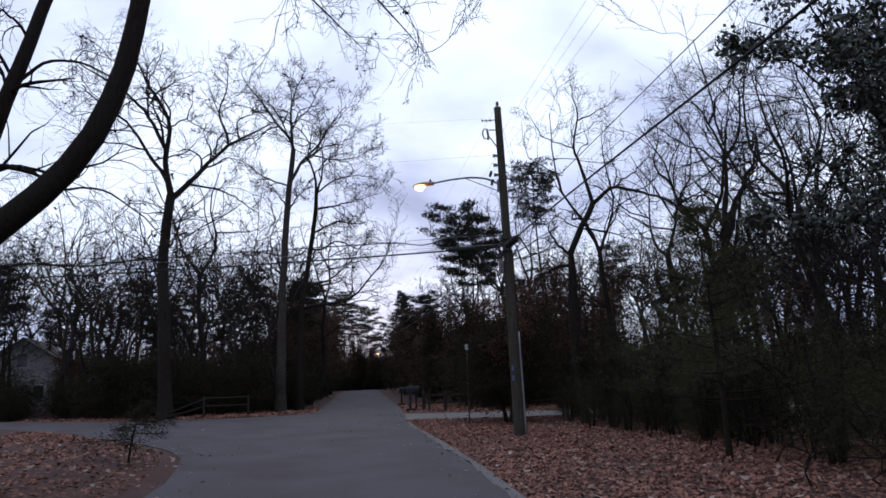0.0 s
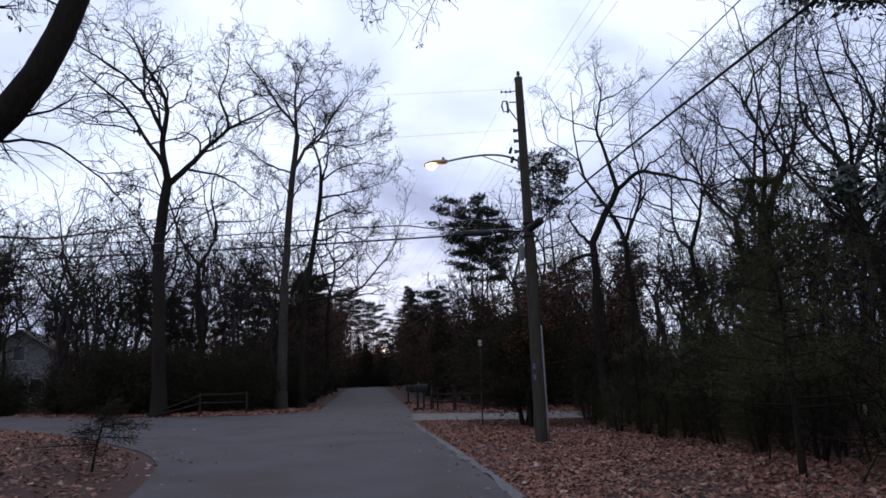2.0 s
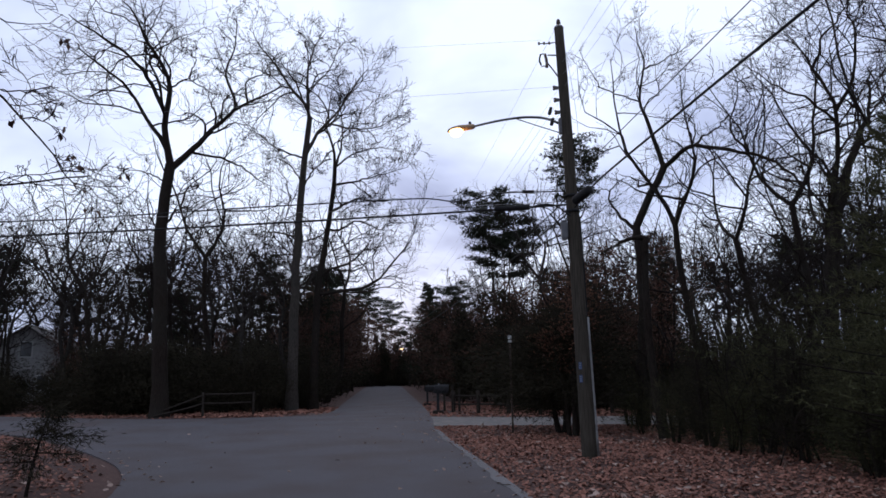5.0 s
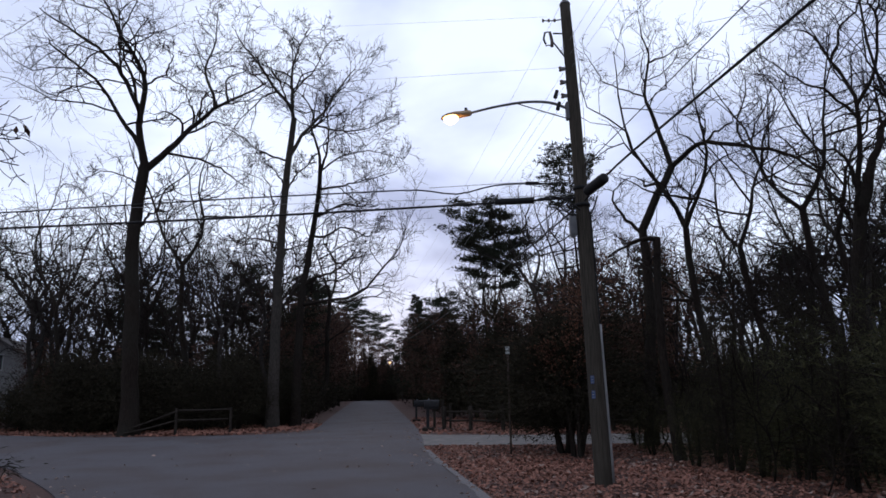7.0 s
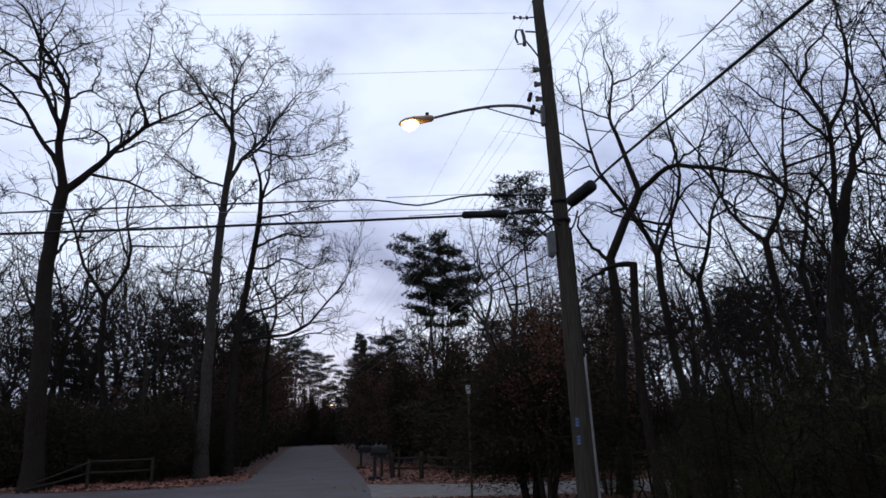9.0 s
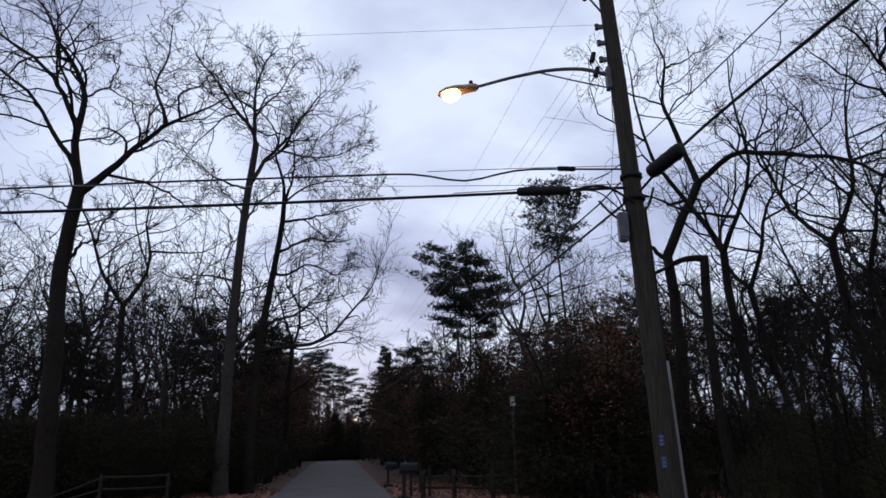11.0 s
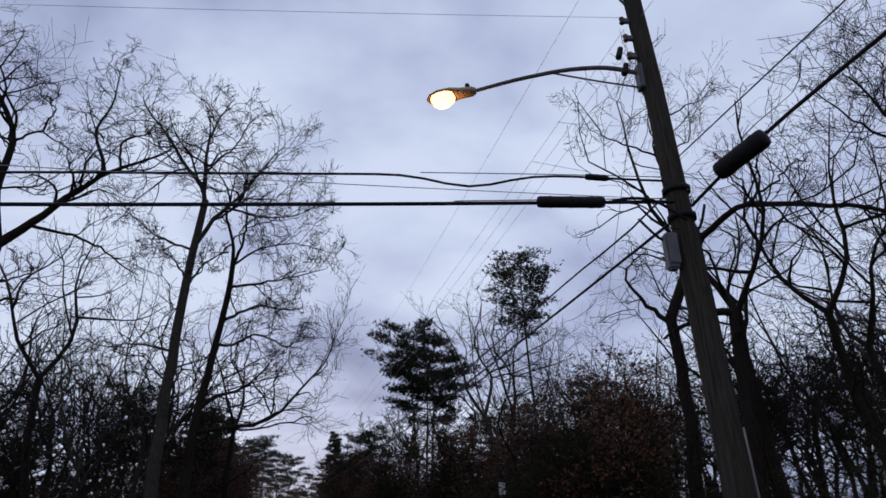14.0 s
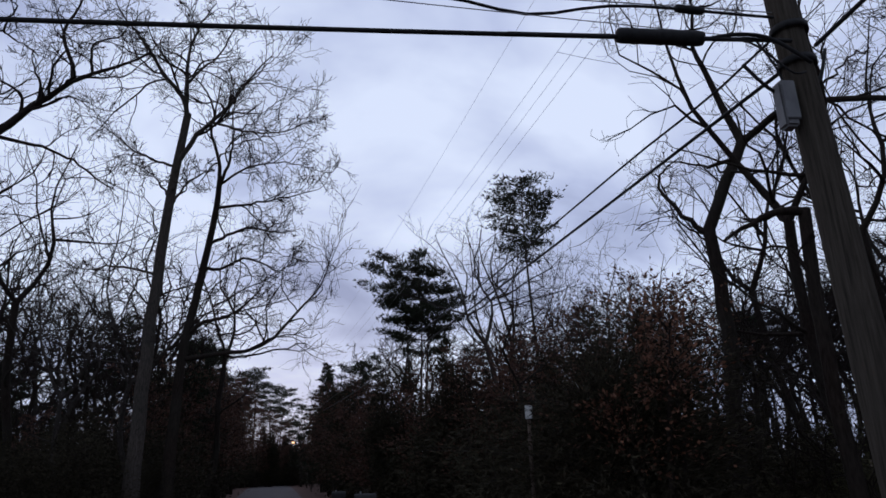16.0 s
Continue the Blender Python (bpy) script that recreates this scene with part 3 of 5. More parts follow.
oak_limbs += [
    ([(3.25, 15.0), (3.26, 15.9), (3.72, 16.05), (4.16, 16.0), (4.84, 17.1)], 0.06, 0.015),
    ([(0.95, 12.1), (2.07, 12.06), (2.91, 11.54), (3.56, 11.4), (4.07, 10.8), (4.58, 10.6)], 0.075, 0.02),
    ([(-0.13, 15.2), (0.47, 15.6), (0.87, 15.7), (1.39, 15.4), (1.93, 14.95)], 0.055, 0.015),
    ([(0.87, 15.7), (0.9, 16.3), (1.21, 16.7), (0.69, 17.0), (0.11, 17.7)], 0.04, 0.012),
    ([(-0.64, 16.55), (-1.26, 16.8), (-1.2, 18.0), (-0.71, 18.8), (-0.43, 19.8)], 0.07, 0.015),
    ([(-0.2, 8.6), (0.05, 8.9), (0.55, 9.5), (1.18, 9.4), (1.47, 9.6)], 0.09, 0.02),
    ([(-0.21, 10.0), (0.57, 10.3), (1.13, 10.55), (1.36, 10.9)], 0.06, 0.015),
    ([(-0.22, 10.7), (-1.04, 11.2), (-1.63, 11.25), (-2.28, 10.8)], 0.045, 0.012),
]
bare_tree("oak_tree", "tall bare forked oak at the edge of the side street", oak_limbs, (9, 5, 4, 2), 11, at=(-16.1, 16.2, 0.02), depth=0.14, size=1.1, ratio=0.42, child=0.52, sway=0.026, bold=0.95, joints=16, start=0.2)
maple_limbs = [
    ([(-0.08, -0.1), (-0.09, 3.75), (-0.01, 6.4), (0.0, 9.2), (0.11, 10.0), (0.24, 11.9), (0.34, 13.9), (0.55, 15.5)], 0.31, 0.15),
    ([(0.55, 15.4), (0.41, 16.3), (-0.39, 17.1), (-1.21, 18.1), (-2.05, 19.2), (-2.5, 20.2)], 0.11, 0.02),
    ([(0.5, 15.8), (0.55, 17.6), (0.51, 18.4), (0.69, 19.1), (1.43, 20.2)], 0.11, 0.02),
    ([(0.55, 16.7), (1.04, 17.4), (1.51, 17.8), (1.96, 19.1), (2.61, 19.5)], 0.06, 0.015),
    ([(0.33, 13.3), (0.89, 14.2), (1.61, 15.0), (2.16, 15.5), (2.97, 16.7), (3.84, 17.7)], 0.12, 0.02),
    ([(1.62, 14.9), (2.74, 14.7), (4.29, 14.65), (5.41, 15.5)], 0.06, 0.015),
    ([(0.3, 13.2), (-0.97, 13.6), (-1.76, 14.3), (-2.71, 14.9)], 0.06, 0.015),
    ([(0.22, 11.7), (-0.17, 12.5), (-0.95, 13.2), (-1.31, 13.3)], 0.055, 0.015),
    ([(0.24, 11.5), (0.77, 12.4), (1.3, 13.0), (1.76, 13.1)], 0.07, 0.02),
    ([(0.0, 8.9), (-1.27, 9.2), (-2.0, 9.2), (-2.71, 9.0), (-3.27, 9.4)], 0.06, 0.015),
]
bare_tree("maple_tree", "tall bare tree with pale grey lower trunk", maple_limbs, (10, 5, 4, 2), 12, PALE_BARK, (-11.1, 20.5, 0.02), depth=0.16, size=1.15, ratio=0.5, child=0.58, sway=0.024, bold=1.0, joints=14, start=0.15)
twin_limbs = [
    ([(-0.6, -0.1), (-0.56, 3.5), (-0.54, 5.6), (-0.33, 7.1), (-0.11, 8.7), (0.14, 10.3), (0.37, 11.8), (0.4, 13.3)], 0.26, 0.11),
    ([(0.4, 13.2), (0.28, 14.35), (-0.03, 15.0), (0.02, 16.0), (0.33, 17.3)], 0.09, 0.02),
    ([(0.4, 13.0), (0.73, 14.0), (0.85, 14.8), (0.68, 16.3), (0.87, 16.9)], 0.08, 0.02),
    ([(0.18, 10.5), (1.33, 11.15), (2.5, 11.06), (3.5, 11.05)], 0.08, 0.02),
    ([(0.39, 12.0), (1.3, 12.1), (3.24, 12.7), (4.4, 12.9)], 0.07, 0.015),
    ([(-0.33, 6.9), (0.32, 7.4), (1.26, 7.6), (2.0, 8.1), (2.43, 8.8)], 0.1, 0.02),
    ([(-0.5, 5.9), (1.66, 6.2), (2.78, 6.7), (4.07, 7.7), (4.62, 8.6), (4.9, 10.0)], 0.1, 0.02),
    ([(0.05, 9.6), (0.62, 9.4), (1.75, 10.2), (2.89, 9.5), (3.65, 10.2)], 0.07, 0.015),
    ([(0.41, 13.0), (1.48, 13.85), (2.84, 14.15), (4.16, 13.8)], 0.06, 0.015),
]
bare_tree("maple_tree", "slim bare tree leaning over the road", twin_limbs, (10, 5, 4, 2), 13, at=(-9.8, 21.8, 0.02), depth=0.16, size=1.15, ratio=0.5, child=0.58, sway=0.024, start=0.15, bold=1.0, joints=14)
crook_limbs = [
    ([(-0.9, -0.1), (-0.73, 2.3), (-0.57, 4.2), (-0.59, 5.1), (-0.79, 6.15), (-0.63, 6.6), (-0.44, 6.95), (-0.01, 7.45), (0.25, 7.9), (0.39, 8.3)], 0.19, 0.11),
    ([(0.39, 8.2), (0.25, 9.0), (0.12, 9.5), (-0.19, 10.4), (-0.16, 11.1), (0.07, 11.8), (0.19, 12.4), (0.13, 13.2), (0.06, 13.9)], 0.09, 0.012),
    ([(0.39, 0.0, 8.2), (0.64, -0.4, 8.4), (0.85, -0.8, 8.65), (1.03, -1.2, 8.6), (1.45, -1.7, 8.2), (1.85, -2.2, 7.8), (2.3, -2.7, 7.4), (2.6, -3.2, 6.8), (2.75, -3.7, 6.1)], 0.085, 0.025),
    ([(1.03, -1.2, 8.6), (1.79, -1.2, 9.2), (2.17, -1.2, 9.5), (2.64, -1.2, 9.75)], 0.04, 0.012),
    ([(0.95, -1.0, 8.65), (1.2, -0.8, 9.35), (1.0, -0.6, 9.75), (0.8, -0.5, 10.2)], 0.03, 0.01),
    ([(-0.8, 6.15), (-1.17, 6.6), (-1.41, 7.2), (-1.29, 7.7), (-0.9, 8.0)], 0.07, 0.012),
    ([(-0.2, 10.7), (-1.12, 11.1), (-1.78, 11.8), (-2.08, 12.8)], 0.03, 0.008),
    ([(0.11, 12.0), (0.66, 12.2), (1.41, 12.55), (1.82, 12.9)], 0.03, 0.008),
]
bare_tree("crooked_tree", "bare tree with a crooked dark trunk behind the pole", crook_limbs, (8, 5, 4, 2), 14, at=(3.9, 7.6, 0.0), depth=0.1, size=0.62, ratio=0.4, child=0.42, sway=0.03, joints=16)
stub_limbs = [
    ([(0.15, -0.1), (0.03, 0.7), (-0.05, 1.9), (-0.09, 3.1), (-0.09, 4.2), (-0.03, 4.7), (0.02, 5.15)], 0.12, 0.085),
    ([(0.02, 5.1), (-0.18, 5.17), (-0.41, 5.1), (-0.77, 4.95), (-1.17, 4.7)], 0.075, 0.02),
    ([(-0.09, 4.1), (-0.23, 4.55), (-0.39, 4.7), (-0.66, 4.55)], 0.035, 0.012),
]
bare_tree("snag_tree", "broken dead trunk bent over at the top", stub_limbs, (4, 3, 3, 2), 15, at=(2.4, 3.7, 0.0), depth=0.1, size=0.7, sway=0.01)
verge_limbs = [
    ([(-0.5, -0.1), (-0.35, 0.5), (-0.12, 2.5), (0.14, 4.7), (0.35, 5.7), (0.79, 7.15)], 0.24, 0.15),
    ([(0.75, 7.0), (1.21, 7.8), (1.63, 8.45), (2.06, 9.0), (2.59, 9.9), (2.97, 11.1)], 0.14, 0.025),
    ([(0.45, 6.1), (0.7, 7.9), (0.78, 9.0), (0.7, 9.9), (0.63, 10.8), (0.54, 11.8), (0.01, 11.9), (-0.57, 11.6)], 0.1, 0.015),
    ([(0.35, 5.8), (0.2, 6.8), (-0.24, 7.85), (-0.91, 7.55), (-1.63, 7.55)], 0.07, 0.015),
    ([(0.63, 10.8), (0.97, 11.8), (1.57, 12.5), (2.05, 13.4)], 0.05, 0.012),
    ([(0.75, 9.2), (1.4, 10.2), (1.5, 11.4), (1.1, 12.6), (1.3, 14.0)], 0.06, 0.012),
    ([(0.78, 8.8), (-0.1, 9.6), (-1.0, 9.8), (-2.0, 10.5)], 0.05, 0.012),
]
bare_tree("oak_tree", "dark bare oak with winding limbs behind the verge", verge_limbs, (10, 6, 4, 2), 16, at=(8.0, 5.4, 0.0), depth=0.2, size=0.75, ratio=0.45, child=0.46, sway=0.035, joints=14)

# the leaning oak on the near verge
near_limbs = [
    ([(-3.6, 0, -0.1), (-3.3, 0, 0.9), (-2.7, 0, 1.9), (-1.9, 0, 2.85), (-0.82, 0, 3.7), (-0.34, 0, 4.05), (0.21, 0, 4.55), (0.56, 0, 5.12), (0.86, 0, 5.9), (1.03, 0, 6.75), (1.1, 0, 7.4)], 0.3, 0.14),
    ([(1.1, 0, 7.3), (1.1, 0.2, 8.4), (1.2, 0.7, 9.9), (1.6, 1.3, 11.6)], 0.13, 0.02),
    ([(1.05, 0, 7.2), (1.8, -0.1, 8.5), (3.6, 0.1, 8.7), (4.8, 0.4, 7.5), (5.6, 1.2, 6.8)], 0.06, 0.006),
    ([(1.6, 0, 8.3), (2.6, 1.2, 9.2), (3.7, 2.8, 8.4), (4.25, 4.6, 8.6)], 0.04, 0.006),
    ([(-3.2, 0, 1.2), (-2.3, 0, 3.4), (-1.25, 0, 4.35), (-1.0, 0, 5.2), (-0.82, 0, 5.9), (-0.68, 0, 6.5), (-0.47, 0, 7.1), (-0.2, 0, 8.2)], 0.2, 0.08),
    ([(-0.85, 0, 5.9), (-0.4, 0.1, 6.4), (0.1, 0.3, 6.45), (0.6, 0.5, 6.15)], 0.035, 0.01),
    ([(-0.2, 0, 4.2), (0.5, 0.3, 4.35), (1.1, 0.6, 3.9), (1.5, 0.9, 3.3)], 0.022, 0.006),
    ([(-1.6, 0, 3.1), (-2.1, 1.2, 3.9), (-2.7, 2.6, 4.3), (-3.2, 4.0, 5.1)], 0.05, 0.012),
    ([(-1.9, 0, 2.8), (-1.0, 0.8, 3.3), (-0.2, 1.6, 3.3), (0.9, 2.4, 3.7)], 0.03, 0.008),
]
near_root, near_ends, _ = bare_tree("oak_tree", "leaning oak on the leafy verge with a few dead leaves", near_limbs, (6, 5, 4, 2), 21, at=(-7.7, -8.9, 0.3), twig_up=-0.05, sides=14, start=0.35, ratio=0.34, child=0.26, size=0.6, joints=16, sway=0.008)
g_near = np.random.default_rng(22)
pick = near_ends[g_near.random(len(near_ends)) < 0.05][:, -1]
spots = np.repeat(pick, 4, 0)
v, f = blades(spots + g_near.normal(size=spots.shape) * 0.03, np.tile((0.0, 0.0, -1.0), (len(spots), 1)), 0.085, 0.024, 0.7, g_near)
piece("leaves", mesh_of("leaves", v, [f], DEAD, False), near_root, "dead brown leaves hanging on twigs")

# ---- woods ----
g_wood = np.random.default_rng(31)
KINDS, FAR = [], []
for n in range(6):
    tall = (15, 17, 19, 13, 16, 11)[n]
    root, _, _ = bare_tree("bare_tree", "slender bare forest tree among others", wild_limbs(np.random.default_rng(40 + n), tall, 0.07, 0.38, (0.17, 0.2, 0.22, 0.14, 0.16, 0.1)[n], 6),
                           (5, 4, 3, 0), 50 + n, MID_BARK if n in (1, 4) else BARK, (0, 0, 0), "woods", 0.05, 6, 0.55, size=0.95, lite=True, child=0.66)
    KINDS.append(root)
for n in range(5):
    tall = (15, 18, 16, 13, 17)[n]
    root, _, _ = bare_tree("bare_tree", "bare tree deep in the woods", wild_limbs(np.random.default_rng(140 + n), tall, 0.06, 0.4, 0.23, 7, 1.0),
                           (5, 3, 3, 0), 150 + n, BARK, (0, 0, 0), "woods", 0.06, 5, 0.55, size=2.8, lite=True, child=0.75)
    FAR.append(root)
PINES = [
    pine_tree("pine_tree", "pine with flat dark needle tiers", 17, 0.58, 2.5, 61, 34, group="pines", spread=0.5, needle=0.27, width=0.045, per=70, clump=0.18, flat=0.5),
    pine_tree("pine_tree", "tall pine with an open crown", 14, 0.52, 2.2, 62, 30, group="pines", spread=0.4, needle=0.27, width=0.045, per=70, clump=0.18, flat=0.5),
    pine_tree("pine_tree", "pointed evergreen by the road", 13, 0.12, 2.5, 63, 60, group="pines", spread=0.1, spiky=True, needle=0.28, width=0.045, per=50),
]
BUSHES = [
    leafy_bush("cedar_bush", "dark evergreen bush under bare trees", "bush", (2.3, 2.0, 4.0), 71, 11000, 0.17, 0.032, group="understorey", stems=5, lumps=24, slim=True, clump=0.17),
    leafy_bush("cedar_bush", "dark evergreen bush under bare trees", "bush", (1.8, 1.6, 3.0), 72, 9000, 0.16, 0.032, group="understorey", stems=4, lumps=22, slim=True, clump=0.17),
    leafy_bush("cedar_bush", "upright dark cedar among bare trees", "bush", (1.6, 1.6, 5.6), 73, 11000, 0.17, 0.032, group="understorey", stems=2, lumps=40, cone=0.8, slim=True, clump=0.16),
]
FEATHERY = [
    leafy_bush("evergreen_bush", "feathery dark evergreen brush on the verge", "bush", (1.7, 1.6, 3.4), 171, 11000, 0.1, 0.0065, YOUNG_NEEDLE, group="verge brush", stems=4, lumps=34, slim=True, clump=0.12, cone=0.35),
    leafy_bush("evergreen_bush", "feathery dark evergreen brush on the verge", "bush", (1.4, 1.3, 4.2), 172, 12000, 0.1, 0.0065, CEDAR, group="verge brush", stems=3, lumps=42, slim=True, clump=0.13, cone=0.6),
]
RUSTY = [
    leafy_bush("oak_sapling", "young oak holding rusty dead leaves", "tree", (2.0, 1.9, 6.4), 81, 4200, 0.13, 0.034, RUST, group="saplings", stems=3, lumps=15, low=0.25, slim=True, clump=0.14),
    leafy_bush("oak_sapling", "young oak holding rusty dead leaves", "tree", (1.6, 1.6, 4.4), 82, 3400, 0.13, 0.034, RUST, group="saplings", stems=3, lumps=14, low=0.2, slim=True, clump=0.14),
]
used = []


def sight_gap(x, y):
    """Camera's sightline past the side street to the pale house, cleared of scatter."""
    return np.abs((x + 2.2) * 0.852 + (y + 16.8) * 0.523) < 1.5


def scatter(kinds, count, box, gap, sizes=(0.85, 1.2), clear=1.0, keep=None):
    """Plants kinds in box (x0, x1, y0, y1), apart from each other and from the paved ground."""
    tries = 0
    done = 0
    while done < count and tries < count * 40:
        tries += 1
        x, y = box[0] + (box[1] - box[0]) * g_wood.random(), box[2] + (box[3] - box[2]) * g_wood.random()
        if road_gap(np.array([(x, y)]))[0] < clear or (y > 19 and sight_gap(x, y)) or (keep and not keep(x, y)):
            continue
        if any((x - a) ** 2 + (y - b) ** 2 < max(gap, 0.3) ** 2 for a, b in used):
            continue
        used.append((x, y))
        planted(kinds[int(g_wood.integers(len(kinds)))], x, y, g_wood.random() * 6.28, sizes[0] + (sizes[1] - sizes[0]) * g_wood.random())
        done += 1


used += [(7.5, -7.9), (-16.1, 16.2), (-11.1, 20.5), (-9.8, 21.8), (3.1, 7.6), (2.5, 3.7), (7.6, 5.4), (0, 0), (0.5, 6.4)]
right_near = lambda x, y: x > 4.5 + max(0, 3 - y) * 0.35
scatter(KINDS, 21, (5, 20, -8, 9), 1.8, (0.75, 1.0), 0.8, right_near)
scatter(KINDS, 17, (1.5, 24, 14, 32), 1.9, (0.75, 1.0))
scatter(KINDS, 9, (1.5, 11, 20, 36), 1.5, (0.8, 0.98))
scatter(KINDS, 4, (9, 18, 3, 16), 2.0, (0.75, 0.92), 0.6)
scatter(KINDS, 8, (-30, -12, 21, 32), 1.5, (0.8, 0.95), 1.5)
scatter(FAR, 10, (6, 28, 22, 40), 1.9, (0.65, 0.85), 2.0)
scatter(FAR, 8, (9, 22, 2, 22), 1.7, (0.55, 0.8), 1.5)
scatter(FAR, 13, (0, 40, 30, 70), 2.2, (0.85, 1.1), 2.0)
scatter(FAR, 10, (20, 45, -10, 30), 2.2, (0.85, 1.1), 2.0)
scatter(KINDS, 13, (-34, -11.5, 21, 34), 2.0, (0.72, 0.95))
scatter(FAR, 36, (-48, -12.5, 25, 46), 1.9, (0.72, 0.95), 2.0)
scatter(FAR, 10, (-66, -13, 46, 80), 2.6, (0.8, 1.1), 2.0)
scatter(FAR, 16, (-62, -26, 24, 50), 1.9, (0.8, 1.0), 2.0)
scatter(KINDS, 9, (-44, -22, 20.5, 34), 1.8, (0.85, 1.05), 1.5)
scatter(FAR, 9, (-32, 2, 85, 125), 2.0, (0.7, 1.0), 1.2)
# unseen trees behind and beside the camera, added to block sky light
scatter(FAR, 4, (-22, -11, -26, -11), 2.5, (0.8, 1.0), 2.0)
scatter(FAR, 3, (8, 22, -34, -16), 2.5, (0.8, 1.0), 2.0)
scatter(PINES[:2], 13, (-42, -12, 27, 44), 2.2, (0.5, 0.7), 2.0)
scatter(PINES[:2], 8, (-48, -12, 42, 80), 3.0, (0.55, 0.8), 2.0)
scatter(PINES[:2], 7, (2, 34, 22, 60), 3.0, (0.6, 0.85), 2.0)
scatter(PINES, 9, (-34, 6, 80, 130), 2.5, (0.6, 0.9), 1.2)
scatter(BUSHES[:2], 28, (-36, -11, 18.5, 27), 1.2, (0.6, 0.98), 1.8)
scatter(BUSHES[:2], 10, (-70, -11, 28, 50), 2.0, (0.6, 0.9), 1.8)
scatter(BUSHES[:2], 8, (-24, -12, 30, 90), 1.3, (0.9, 1.3), 2.4)
scatter(BUSHES, 9, (-6, 5, 24, 90), 1.3, (0.9, 1.4), 2.4)
scatter(BUSHES, 12, (0, 22, 17.5, 30), 1.5, (0.6, 0.95), 1.0)
scatter(BUSHES[:2], 34, (7, 44, 14, 40), 1.4, (0.9, 1.35), 1.0)
scatter(BUSHES[:2], 12, (9, 30, -9, 6.5), 1.6, (0.7, 1.0), 0.8)
scatter(FAR, 12, (12, 46, 14, 44), 1.8, (0.8, 1.05), 1.5)
scatter(FEATHERY, 13, (4.0, 14, -9, 8), 1.2, (0.5, 0.8), 1.2)
scatter(FEATHERY, 9, (2.4, 8, 0.5, 7.6), 1.0, (0.4, 0.65), 0.8)
scatter(RUSTY, 7, (1, 6.5, 17, 27), 1.0, (1.05, 1.35), 1.0)
scatter(BUSHES, 7, (1, 8.5, 17, 27), 1.0, (1.05, 1.4), 1.0)
scatter(RUSTY, 10, (-34, -11, 21, 34), 1.2, (0.5, 0.85), 1.5)
scatter(RUSTY, 10, (-22, -10.5, 26, 85), 1.2, (0.9, 1.4), 2.0)
scatter(RUSTY, 16, (-8, 8, 17, 85), 1.2, (0.9, 1.4), 2.0)
scatter(RUSTY, 4, (5, 14, -2, 8), 1.0, (0.5, 0.75), 1.2)
scatter(RUSTY + BUSHES, 30, (-30, -2, 104, 120), 1.1, (0.9, 1.4), 0.0)


def thicket(label, count, box, tall, seed, lean=0.1, clear=1.5):
    """Uncounted slim stems and brush that fill the depth of the woods."""
    g = np.random.default_rng(seed)
    p = np.stack([box[0] + (box[1] - box[0]) * g.random(count * 3), box[2] + (box[3] - box[2]) * g.random(count * 3)], -1)
    p = p[(road_gap(p) > clear) & ~(sight_gap(p[:, 0], p[:, 1]) & (p[:, 1] > 19))][:count]
    n = len(p)
    h = tall[0] + (tall[1] - tall[0]) * g.random(n) ** 1.4
    tip = g.normal(size=(n, 2)) * lean * h[:, None]
    u = np.linspace(0, 1, 5)
    path = np.zeros((n, 5, 3))
    path[:, :, :2] = p[:, None] + tip[:, None] * (u ** 1.5)[None, :, None] + g.normal(size=(n, 5, 2)) * 0.1
    path[:, :, 2] = h[:, None] * u - 0.1
    r = (0.012 + 0.0075 * h)[:, None] * np.linspace(1, 0.2, 5)[None]
    a_p, a_r = grow(path, r, 6, 4, 0.42, 48, 0.1, 0.2, 0.2, 0.55, 0.012, g)
    b_p, b_r = grow(a_p, a_r, 2, 2, 0.6, 42, 0.1, 0.25, 0.2, 0.7, 0.009, g)
    v, q = joined([tubes(path, r, 4), tubes(a_p, a_r, 3), tubes(b_p, b_r, 3)])
    return tagged(new("brush", mesh_of("brush", v, [q], TWIG)), label, "brush", kind="stuff")


thicket("bare brush filling the woods across the side street", 260, (-55, -11, 24, 75), (3, 8), 301, 0.16)
thicket("slim crowded stems across the side street", 210, (-46, -11.5, 24, 50), (2, 6.5), 307, 0.16)
thicket("bare brush filling the woods beside the driveway", 200, (0, 40, 16, 65), (2, 7), 302, 0.16)
thicket("bare brush in the woods by the verge", 170, (6, 34, -10, 8), (2, 6), 303, 0.16)
thicket("bare brush along the far road", 300, (-45, 25, 60, 128), (3, 11), 304, 0.14, clear=1.0)
thicket("bare twiggy brush on the edge of the verge", 210, (2.7, 12, -11, 7.8), (0.8, 3.2), 306, 0.2, 0.6)
thicket("bare brush closing the far end of the road", 260, (-34, 2, 104, 128), (3, 8), 305, clear=-1)
